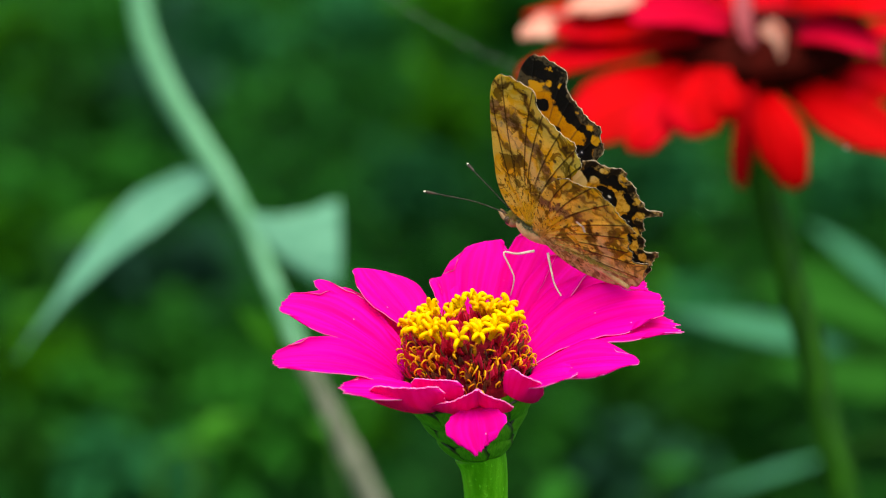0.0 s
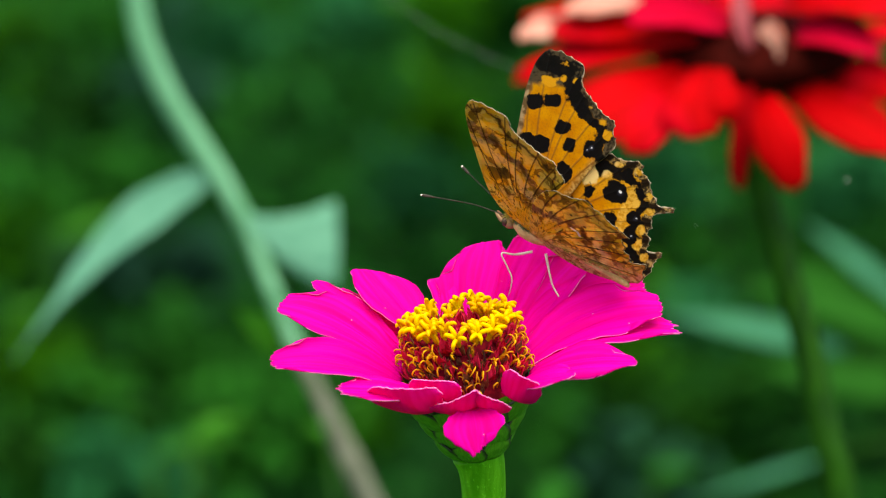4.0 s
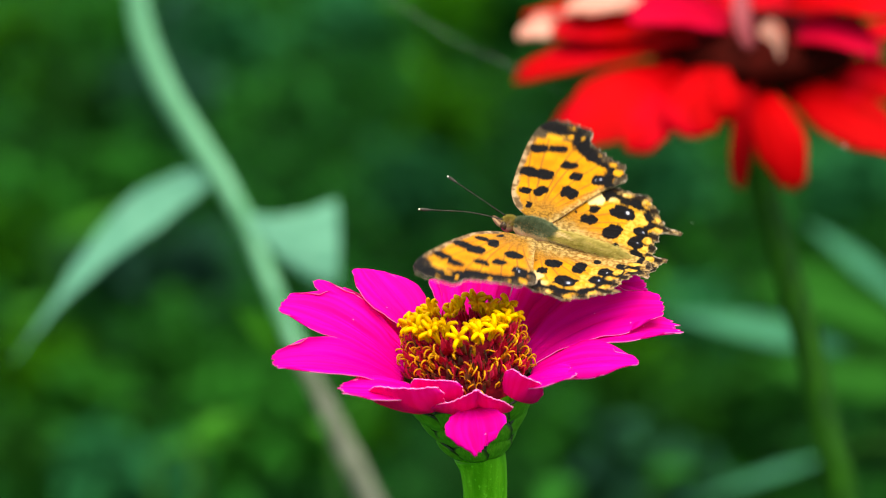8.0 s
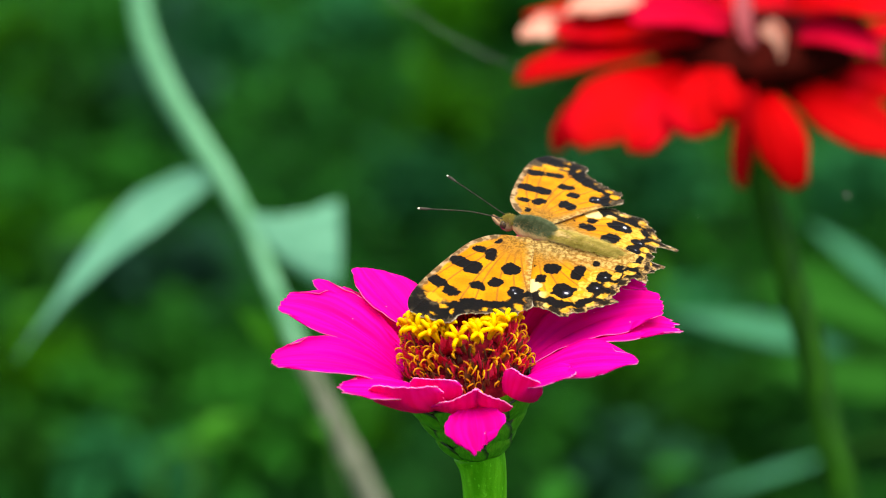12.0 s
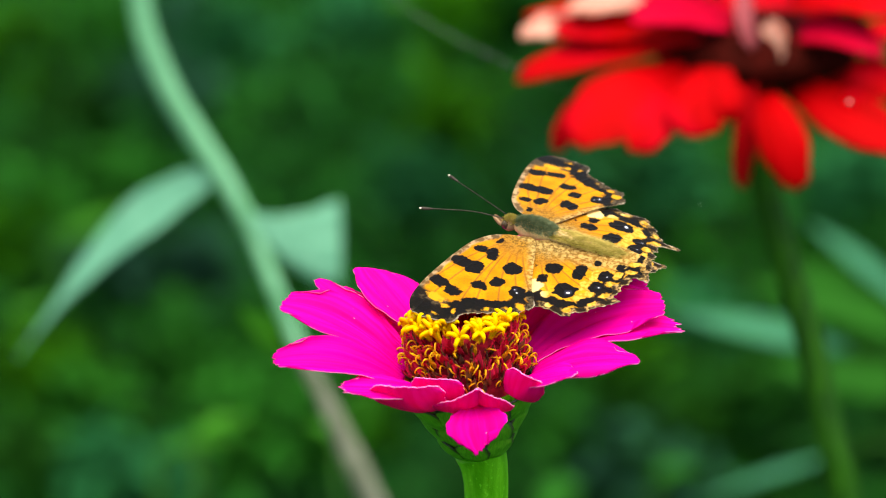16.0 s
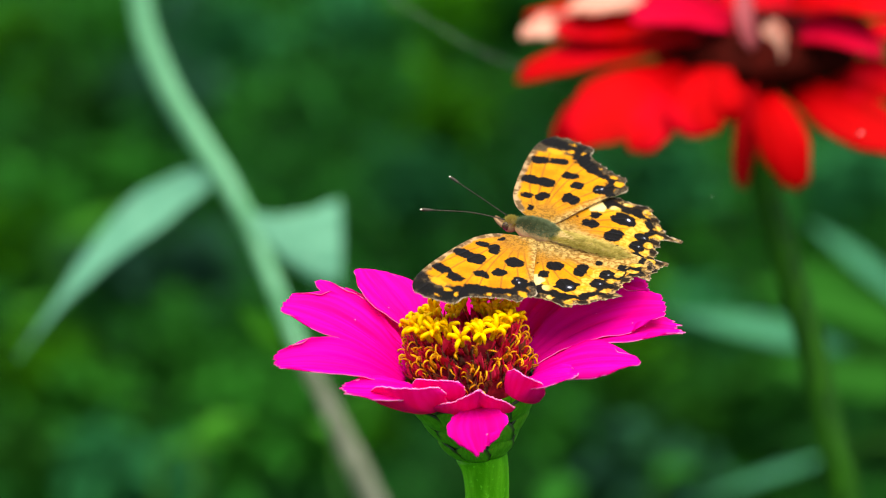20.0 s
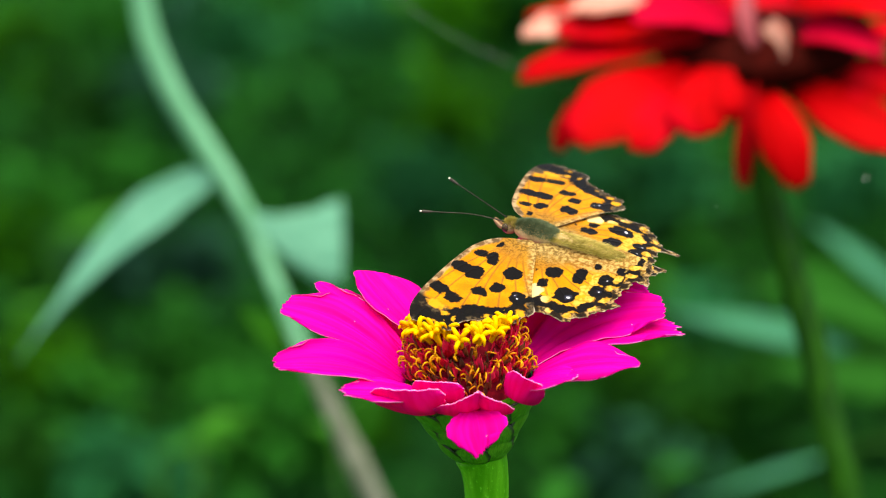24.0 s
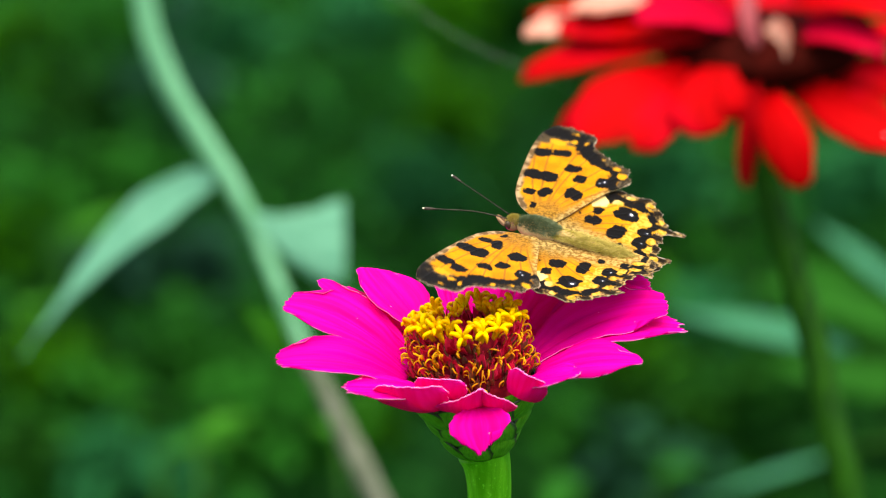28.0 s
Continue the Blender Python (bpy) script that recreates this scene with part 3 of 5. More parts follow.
def zinnia_petals():
    # root, bend and tip of the midrib (mm), side, width, shape, cup, roll of the two edges, notch, slant
    rows = [
        ((-10.7, -2.0, 1.0), (-19.8, -1.0, 11.8), (-32.8, 0.0, 12.8), (0.23, 0.86, 0.46), 10.5, PETAL, 0.25, 10, 0, 0.02, 0.06),
        ((-11.1, -5.0, -0.5), (-21.1, -10.5, 7.6), (-33.4, -10.0, 4.9), (0.03, 0.88, 0.48), 9.1, PETAL, 0.55, 0, 25, 0.03, 0),
        ((-10.3, 3.0, 2.9), (-15.5, 9.5, 6.9), (-26.4, 14.0, 13.1), (0.58, 0.76, 0.29), 5.3, NARROW, 0.3, 0, 60, 0.01, 0),
        ((-8.4, 5.0, 1.1), (-15.4, 14.0, 5.6), (-22.4, 15.0, 11.1), (0.74, 0.64, 0.22), 6.2, PETAL, 0.25, 0, 0, 0.02, 0),
        ((-7.3, 5.0, 5.1), (-11.9, 13.5, 10.1), (-19.0, 20.0, 15.0), (0.82, 0.56, 0.10), 10.8, PETAL, 0.2, 0, 0, 0.01, 0.2),
        ((-2.1, 8.0, 2.8), (-4.0, 20.0, 12.5), (-5.2, 24.0, 10.9), (0.92, 0.39, -0.02), 5.1, PETAL, 0.2, 0, 0, 0.02, 0),
        ((0.8, 10.0, 1.6), (0.3, 24.0, 13.3), (3.6, 30.0, 17.8), (0.98, 0.16, 0.12), 12.3, PETAL, 0.35, 0, 0, 0.01, -0.27),
        ((4.7, 12.0, 1.1), (10.1, 22.0, 14.7), (14.3, 28.0, 19.2), (0.85, -0.44, -0.29), 9.1, PETAL, 0.6, 0, 0, 0.02, 0),
        ((6.6, 8.0, 1.5), (14.2, 17.0, 11.2), (21.5, 22.0, 16.2), (0.63, -0.74, -0.25), 10.9, PETAL, 0.7, 0, 0, 0.02, 0),
        ((8.5, 6.0, 3.1), (15.5, 15.0, 10.2), (31.1, 18.0, 11.2), (0.26, -0.81, -0.52), 9.8, PETAL, 0.7, 0, 10, 0.02, 0),
        ((9.4, 1.0, 1.7), (19.2, 7.5, 10.6), (33.7, 8.0, 10.0), (0.07, -0.91, -0.42), 13.3, PETAL, 0.3, 15, -20, 0.02, 0),
        ((10.0, 0.0, 1.3), (21.6, 5.0, 8.9), (36.9, 6.0, 6.4), (0.03, -0.99, -0.10), 14.1, PETAL, 0.3, 0, -20, 0.05, 0),
        ((10.1, -4.0, 0.8), (18.5, -11.0, 7.2), (28.6, -10.0, 5.1), (-0.03, -0.99, -0.12), 13.1, ROUND, 0.25, 0, -85, 0.015, 0),
        ((9.1, -8.0, 0.7), (13.6, -14.5, 4.0), (18.2, -15.0, 4.3), (0.05, -1.00, -0.05), 8.0, PETAL, 0.2, 0, -20, 0.05, 0),
        ((-8.6, -9.0, -0.4), (-13.2, -13.7, 1.5), (-21.9, -15.5, 1.8), (0.05, 0.99, 0.14), 9.1, PETAL, 0.2, -20, 0, 0.05, 0),
        ((-7.4, -8.0, -4.4), (-10.8, -15.0, -2.2), (-11.2, -18.0, 3.2), (-0.98, 0.16, -0.10), 12.7, FLAP, 0.5, 0, 0, 0.025, -0.08),
        ((-1.5, -8.0, -4.8), (-2.4, -14.8, -2.7), (-1.5, -18.5, 3.2), (-1.00, 0.00, -0.09), 8.7, FLAP, 0.5, 0, 0, 0.03, 0.45),
        ((-4.6, -9.0, -2.2), (-5.3, -12.5, -0.2), (-5.9, -14.0, 3.4), (-0.97, 0.22, 0.00), 8.9, FLAP, 0.4, 0, -25, 0.02, -0.08),
        ((4.5, -8.0, -4.5), (4.2, -15.0, -2.4), (3.5, -18.0, 3.0), (-0.99, 0.15, 0.02), 6.5, FLAP, 0.5, 0, 0, 0.03, -0.42),
        ((8.0, -9.0, -1.8), (8.5, -11.8, 0.2), (9.6, -15.5, 4.5), (-0.72, 0.67, -0.18), 7.5, FLAP, 0.4, 0, 0, 0.02, 0.1)]
    for i, row in enumerate(rows):
        part("petal", petal_mesh(*row, i), [PINK, PINK_UNDER, PINK_RIM], zinnia)
    part("petal", petal_mesh((0.6, -11.5, -2.6), (1.0, -17.5, -1.9), (2.0, -18.4, -9.9), (-1, 0.05, -0.08), 10.6, (0.24, 0.50, 0.80, 1.0, 0.97, 0.78, 0.34), 0.2, 0, 0, 0.05, -0.12, 77),
         [PINK, PINK_UNDER, PINK_RIM], zinnia, "drooping magenta petal under the flower head")


def floret_mesh(seed, scale=1.0):
    """One open disc floret: a tube and five pointed velvety lobes, some upright and some curled over."""
    rng = random.Random(seed)
    bm = bmesh.new()
    tube([(0, 0, -3.2), (0, 0, -1.2), (0, 0, 0)], [0.42, 0.5, 0.72], 8, bm)
    for k in range(5):
        a = 6.2832 * k / 5 + rng.uniform(-0.25, 0.25)
        d = Vector((math.cos(a), math.sin(a), 0))
        ln = rng.uniform(1.4, 2.7) * scale
        up = rng.uniform(0.7, 1.9)
        tip = Vector((0, 0, up - rng.uniform(0.0, 1.5)))
        tube([d * 0.3 + Vector((0, 0, -0.2)), d * 0.8 + Vector((0, 0, up * 0.75)), d * ln * 0.8 + Vector((0, 0, up)), d * ln + tip],
             [0.32, 0.44, 0.36, 0.06], 7, bm)
    me = bpy.data.meshes.new("disc_floret")
    bm.to_mesh(me)
    bm.free()
    return me


def spent_mesh(seed):
    """A floret past its bloom: a narrow tube with two or three thin curled styles."""
    rng = random.Random(seed)
    bm = bmesh.new()
    tube([(0, 0, -2.0), (0, 0, -0.6), (0, 0, 0.5)], [0.34, 0.42, 0.30], 7, bm)
    for k in range(rng.choice((2, 3))):
        a = rng.uniform(0, 6.28)
        d = Vector((math.cos(a), math.sin(a), 0))
        w, h = rng.uniform(0.7, 1.4), rng.uniform(0.9, 1.5)
        tube([(0, 0, 0.3), d * w * 0.4 + Vector((0, 0, h)), d * w + Vector((0, 0, h * 0.9)), d * w * 1.15 + Vector((0, 0, h * 0.3))], [0.16, 0.16, 0.14, 0.07], 6, bm)
    me = bpy.data.meshes.new("spent_floret")
    bm.to_mesh(me)
    bm.free()
    return me


def curl_mesh(seed):
    rng = random.Random(seed)
    a, b = rng.uniform(1.0, 2.2), rng.uniform(0.6, 1.6)
    bm = tube([(0, 0, -0.4), (0, 0, a * 0.6), (b * 0.4, 0, a), (b, rng.uniform(-0.3, 0.3), a * 0.85), (b * 1.15, rng.uniform(-0.5, 0.5), a * 0.45)], [0.15, 0.15, 0.14, 0.13, 0.08], 6)
    me = bpy.data.meshes.new("withered_floret")
    bm.to_mesh(me)
    bm.free()
    return me


def scale_mesh(seed, ln, wd):
    bm = blade((0, 0, -0.6), (0.25, 0, ln * 0.5), (-0.25, 0, ln), (0, 1, 0), wd, (0.7, 1.0, 0.9, 0.5, 0.08), 0.25, 0.0, 0.0, 0.12, 5, 4, 0, seed)
    me = bpy.data.meshes.new("chaff_scale")
    bm.to_mesh(me)
    bm.free()
    return me


def cone_point(h, a):
    """A point on the disc's cone: h 0 at the foot to 1 at the crown."""
    r = 10.0 - 1.4 * h - 0.9 * h ** 4
    return Vector((r * math.cos(a), r * math.sin(a), 0.2 + 8.6 * h)), Vector((math.cos(a), math.sin(a), 0.25))


def seat(place, out, lean, spin=0.0):
    """The local pose of a floret at a place of the cone: its z leans outwards, its x points out."""
    z = (Vector((0, 0, 1)) * (1 - lean) + out * lean).normalized()
    x = (out - z * out.dot(z)).normalized()
    m = Matrix((x, z.cross(x), z)).transposed().to_4x4()
    return AXIS.to_4x4() @ Matrix.Translation(place * MM) @ m @ Matrix.Rotation(spin, 4, "Z")


def zinnia_disc():
    rng = random.Random(5)
    bm = bmesh.new()
    prof = [(9.8, -2), (9.7, 0), (9.3, 3), (8.6, 6), (7.5, 8.2), (5.8, 8.9), (3.6, 7.6), (1.5, 6.6), (0.01, 6.4)]
    rings = [[bm.verts.new((AXIS @ Vector((r * math.cos(6.2832 * k / 40), r * math.sin(6.2832 * k / 40), z))) * MM) for k in range(40)] for r, z in prof]
    for a, b in zip(rings, rings[1:]):
        for k in range(40):
            bm.faces.new((a[k], a[(k + 1) % 40], b[(k + 1) % 40], b[k]))
    part("disc_cone", bm, CONE, zinnia, "dark crimson cone of the flower's centre")
    flor = [floret_mesh(s, 1.0) for s in range(8)]
    spent = [spent_mesh(s + 30) for s in range(6)]
    for k in range(28):
        place, out = cone_point(rng.uniform(0.5, 1.0), 6.2832 * (k + rng.uniform(-0.4, 0.4)) / 28)
        ob = mesh_part("spent_floret", rng.choice(spent), TUBE, zinnia)
        ob.matrix_basis = seat(place + out * 0.7, out, rng.uniform(0.3, 0.65), rng.uniform(0, 6))
    for ring, count, lean in ((8.5, 15, 0.40), (7.0, 11, 0.15), (5.2, 6, 0.0)):
        for k in range(count):
            a = 6.2832 * (k + rng.uniform(-0.25, 0.25)) / count
            if ring < 8 and rng.random() < (0.2 if ring > 6 else 0.45):
                continue
            out = Vector((math.cos(a), math.sin(a), 0))
            ob = mesh_part("disc_floret", rng.choice(flor), FLORET, zinnia)
            ob.matrix_basis = seat(out * ring + Vector((0, 0, 10.3 - 0.5 * math.sin(a) + rng.uniform(-1.1, 0.6))), out, lean + rng.uniform(-0.1, 0.1), rng.uniform(0, 6))
    curls = [curl_mesh(s) for s in range(7)]
    for k in range(84):
        h, a = rng.uniform(0.0, 0.9) ** 0.8, rng.uniform(0, 6.2832)
        place, out = cone_point(h, a)
        ob = mesh_part("withered_floret", rng.choice(curls), CURL, zinnia)
        ob.matrix_basis = seat(place + out * 0.3, out, rng.uniform(0.35, 0.75), rng.uniform(-1.3, 1.3))
    for k in range(80):
        place, out = cone_point(rng.uniform(0.0, 0.7), rng.uniform(0, 6.2832))
        ob = mesh_part("withered_floret", rng.choice(curls), CHAFF_DARK if k % 3 else TUBE, zinnia)
        ob.matrix_basis = seat(place + out * 0.2, out, rng.uniform(0.3, 0.9), rng.uniform(-3, 3)) @ Matrix.Scale(rng.uniform(0.6, 0.9), 4)
    reds = [scale_mesh(s, 3.0, 1.7) for s in range(3)]
    browns = [scale_mesh(s + 9, 2.4, 1.5) for s in range(3)]
    for k in range(400):
        h, a = rng.uniform(0.0, 0.92), rng.uniform(0, 6.2832)
        place, out = cone_point(h, a)
        red = rng.random() < 0.40 + 0.4 * h
        ob = mesh_part("chaff_scale", rng.choice(reds if red else browns), CHAFF if red else CHAFF_DARK, zinnia)
        ob.matrix_basis = seat(place, out, rng.uniform(0.15, 0.7), rng.uniform(-1.5, 1.5)) @ Matrix.Scale(rng.uniform(0.6, 1.05), 4)
    for k in range(56):
        r, a = 6.6 * math.sqrt(rng.random()), rng.uniform(0, 6.2832)
        out = Vector((math.cos(a), math.sin(a), 0))
        ob = mesh_part("chaff_scale", rng.choice(reds), CHAFF, zinnia)
        ob.matrix_basis = seat(out * r + Vector((0, 0, 6.6 + r * 0.2)), out, -0.1, rng.uniform(0, 6))


def zinnia_cup():
    rng = random.Random(8)
    # the involucre: overlapping blunt bracts in four rows over a green cup
    prof = [(4.3, -14.2), (5.0, -12.4), (6.6, -9.8), (8.4, -6.4), (9.6, -3.6), (10.2, -1.4)]
    bm = bmesh.new()
    rings = [[bm.verts.new((AXIS @ Vector((r * math.cos(6.2832 * k / 36), r * math.sin(6.2832 * k / 36), z))) * MM) for k in range(36)] for r, z in prof]
    for a, b in zip(rings, rings[1:]):
        for k in range(36):
            bm.faces.new((a[k], a[(k + 1) % 36], b[(k + 1) % 36], b[k]))
    part("calyx_cup", bm, STEM, zinnia)
    for row, (r0, z0, r1, z1, n, w) in enumerate(((4.5, -13.9, 7.2, -9.2, 7, 6.0), (5.8, -11.2, 9.6, -5.4, 8, 7.6), (8.2, -7.2, 12.0, -1.4, 10, 7.8))):
        for k in range(n):
            a = 6.2832 * (k + 0.5 * (row % 2) + rng.uniform(-0.12, 0.12)) / n
            out = Vector((math.cos(a), math.sin(a), 0))
            p, q = AXIS @ (out * r0 + Vector((0, 0, z0))), AXIS @ (out * r1 + Vector((0, 0, z1 + rng.uniform(-0.4, 0.4))))
            bend = p.lerp(q, 0.55) + out * 1.1 - Vector((0, 0, 0.5))
            part("bract", blade(p, bend, q, out.cross(Vector((0, 0, -1))), w, SCALE, -0.25, 0.0, 0.0, 0.35, 9, 8, 0, row * 20 + k), [BRACT, BRACT, BRACT], zinnia)


def zinnia_stem():
    bm = bmesh.new()
    pts = [(1.9, 1.5, -14.0), (2.6, 1.6, -17.0), (2.9, 2, -24), (2.6, 2, -45), (1, 5, -110), (-4, 10, -220), (-6, 16, -400), (0, 20, -640)]
    tube(pts, [4.5, 4.0, 3.7, 3.7, 3.8, 4.0, 4.4, 5.0], 20, bm)
    part("stem", bm, STEM, zinnia, "ribbed fresh green stem")
    for z, a in ((-150, 0.4), (-150, 3.5), (-290, 1.9), (-290, 5.0)):
        d = Vector((math.cos(a), math.sin(a), 0))
        base = Vector((-1, 8, z)) + d * 3
        part("leaf", blade(base, base + d * 40 + Vector((0, 0, 22)), base + d * 78 + Vector((0, 0, -8)), d.cross(Vector((0, 0, -1))), 34, LEAFS, 0.1, 0.3, 0, 0.4, 14, 8, 0, int(-z)),
             [LEAF, LEAF, LEAF], zinnia)


zinnia_petals()
zinnia_disc()
zinnia_cup()
zinnia_stem()


# ---- the butterfly: x forward, y to its left, z up; origin in the thorax ----
butterfly = thing("butterfly", pose(0.01272, 0.01744, 0.64033, -13.43, -12.13, 158.69), "orange comma butterfly with black spots and ragged wings on the zinnia", "butterfly")

FORE_EDGE = [(3.0, 1.6), (6.8, 3.2), (9.4, 6.6), (10.7, 11.1), (11.5, 15.0), (12.2, 19.2), (12.6, 22.9), (12.5, 26.0), (11.8, 28.1), (10.6, 29.5), (8.8, 29.9), (6.6, 29.8),
             (4.0, 29.4), (3.2, 28.3), (3.1, 26.9), (2.1, 25.8), (0.7, 25.0), (-0.8, 24.3), (-2.3, 23.5), (-3.8, 23.1), (-5.2, 22.9), (-5.7, 22.1), (-5.8, 21.0), (-6.6, 20.2),
             (-7.1, 19.3), (-7.0, 18.4), (-6.4, 17.2), (-4.6, 14.3), (-2.7, 9.2), (0.2, 1.6)]
HIND_EDGE = [(1.0, 1.6), (0.4, 6.0), (-0.6, 10.0), (-2.2, 13.5), (-4.2, 16.2), (-6.4, 17.4), (-8.2, 17.2), (-10.2, 17.6), (-11.5, 18.1), (-12.6, 17.6), (-12.9, 16.5), (-13.8, 16.2),
             (-14.8, 15.5), (-15.4, 14.3), (-16.7, 13.2), (-17.6, 12.3), (-19.2, 12.8), (-20.4, 12.9), (-20.3, 12.1), (-18.6, 11.2), (-17.5, 10.5), (-17.4, 9.4), (-17.8, 8.3), (-17.4, 7.2),
             (-18.2, 6.4), (-18.3, 5.2), (-18.4, 4.3), (-19.8, 4.6), (-20.9, 5.0), (-20.9, 4.1), (-20.4, 3.1), (-20.2, 2.0), (-20.2, 1.0), (-19.0, -1.2), (-15.0, -2.8), (-9.0, -3.0), (-4.0, -1.6), (-0.5, 0.5)]


# the left hindwing has lost its tail
WORN_EDGE = [(x if x > -8 else -8 + (x + 8) * 1.09, y) for x, y in HIND_EDGE if (x, y) not in ((-19.2, 12.8), (-20.4, 12.9), (-20.3, 12.1))]


def seg_distance(x, y, a, b):
    """Distance of points from a segment, in numpy."""
    ax, ay, bx, by = *a, *b
    t = np.clip(((x - ax) * (bx - ax) + (y - ay) * (by - ay)) / ((bx - ax) ** 2 + (by - ay) ** 2 + 1e-9), 0, 1)
    return np.hypot(x - ax - t * (bx - ax), y - ay - t * (by - ay))


def spots_field(x, y, spots):
    """Signed depth inside the nearest of the blunt-cornered spots (x, y, rx, ry, turn)."""
    best = np.full(x.shape, -9.0)
    for cx, cy, rx, ry, turn in spots:
        c, s = math.cos(radians(turn)), math.sin(radians(turn))
        u, v = (x - cx) * c + (y - cy) * s, -(x - cx) * s + (y - cy) * c
        best = np.maximum(best, (1 - (np.abs(u / rx) ** 2.7 + np.abs(v / ry) ** 2.7) ** (1 / 2.7)) * min(rx, ry))
    return best


def wing_mesh(name, outline, margin, root, veins, dark, lune, white, band, camber, sign, seed, pupils):
    """A wing skin on both sides of a thin plate, with its pattern kept as distances. margin: the outline's points of the
    outer edge, from and to; veins end on it."""
    from mathutils.geometry import delaunay_2d_cdt
    rng = random.Random(seed)
    P = [Vector(p) for p in outline]
    edge, outer = [], []
    n = len(P)
    for i in range(n):
        a, b, c, d = P[i - 1], P[i], P[(i + 1) % n], P[(i + 2) % n]
        for k in range(4):
            t = k / 4
            v = 0.5 * (2 * b + (c - a) * t + (2 * a - 5 * b + 4 * c - d) * t * t + (3 * b - a - 3 * c + d) * t ** 3)
            ragged = 0.10 if margin[0] <= i <= margin[1] else 0.02
            scallop = 0.26 * math.sin(math.pi * t) if margin[0] <= i <= margin[1] else 0
            edge.append(v + Vector((rng.uniform(-1, 1), rng.uniform(-1, 1))) * ragged - (v - Vector(root)).normalized() * scallop)
            if margin[0] <= i < margin[1]:
                outer.append(tuple(v))
    xs, ys = [v.x for v in edge], [v.y for v in edge]
    step = 0.27
    ex, ey = np.array(xs), np.array(ys)
    gx, gy = np.meshgrid(np.arange(min(xs), max(xs), step), np.arange(min(ys), max(ys), step * 0.87))
    gx = gx + (np.arange(gx.shape[0]) % 2)[:, None] * step / 2
    gx, gy = gx.ravel(), gy.ravel()
    hits, gap = np.zeros(gx.shape, int), np.full(gx.shape, 9.0)
    for i in range(len(edge)):
        x1, y1, x2, y2 = xs[i], ys[i], xs[(i + 1) % len(edge)], ys[(i + 1) % len(edge)]
        hits += ((y1 > gy) != (y2 > gy)) & (gx < (x2 - x1) * (gy - y1) / (y2 - y1 + 1e-12) + x1)
        gap = np.minimum(gap, seg_distance(gx, gy, (x1, y1), (x2, y2)))
    inner = [Vector((p, q)) for p, q, h, g in zip(gx, gy, hits, gap) if h % 2 and g > 0.13]
    m = len(edge)
    verts, _, faces, _, _, _ = delaunay_2d_cdt(edge + inner, [(i, (i + 1) % m) for i in range(m)], [], 1, 1e-5)
    co = np.array([(v.x, v.y) for v in verts])
    x, y = co[:, 0], co[:, 1]
    z = camber(x, y)
    ed = np.min([seg_distance(x, y, a, b) for a, b in zip(outer, outer[1:])], axis=0)
    vd = np.full(x.shape, 9.0)
    for ctrl, end in veins:
        last = root
        for k in range(1, 9):
            t = k / 8
            q = tuple(root[i] * (1 - t) ** 2 + ctrl[i] * 2 * t * (1 - t) + end[i] * t * t for i in (0, 1))
            vd = np.minimum(vd, seg_distance(x, y, last, q))
            last = q
    relief = 0.06 * np.exp(-(vd / 0.25) ** 2)
    lead = [tuple(p) for p in P[1:10]]
    rear = [tuple(p) for p in P[25:] + P[:1]]
    comma = [seg_distance(x, y, a, b) for a, b in (((-8.2, 8.2), (-9.4, 7.8)), ((-9.4, 7.8), (-9.7, 6.8)))]
    fields = {"span": y, "comma": 0.26 - np.min(comma, axis=0), "tail": np.min([seg_distance(x, y, a, b) for a, b in zip(rear, rear[1:])], axis=0), "apex": y - 25.6 + 0.30 * x, "blue": spots_field(x, y, [(p, q, 2.2 * r, 2.2 * t, u) for p, q, r, t, u in white]), "costa": np.min([seg_distance(x, y, a, b) for a, b in zip(lead, lead[1:])], axis=0), "pupil": spots_field(x, y, pupils), "edge": ed, "vein": vd, "ray": np.arctan2(x - root[0], y - root[1] + 0.01), "root": np.hypot(x - root[0], y - root[1]), "dark": spots_field(x, y, dark) - 0.22,
              "lune": spots_field(x, y, lune), "white": spots_field(x, y, white), "band": np.minimum(band(x, y, ed), 3)}
    half = 0.05
    allv = [(a * MM, sign * b * MM, (c + half + r) * MM) for a, b, c, r in zip(x, y, z, relief)]
    allv += [(a * MM, sign * b * MM, (c - half - r) * MM) for a, b, c, r in zip(x, y, z, relief)]
    k = len(x)
    top = [tuple(f) if sign > 0 else tuple(f)[::-1] for f in faces]
    low = [tuple(i + k for i in f[::-1]) for f in top]
    use = {}
    for f in top:
        for a, b in zip(f, f[1:] + f[:1]):
            use[(a, b)] = 1
    rim = [(b, a, a + k, b + k) for a, b in use if (b, a) not in use]
    me = bpy.data.meshes.new(name)
    me.from_pydata(allv, [], top + low + rim)
    me.polygons.foreach_set("material_index", [0] * len(top) + [1] * len(low) + [2] * len(rim))
    for key, values in fields.items():
        at = me.attributes.new(key, "FLOAT", "POINT")
        at.data.foreach_set("value", np.concatenate((values, values)).astype(np.float32))
    return me


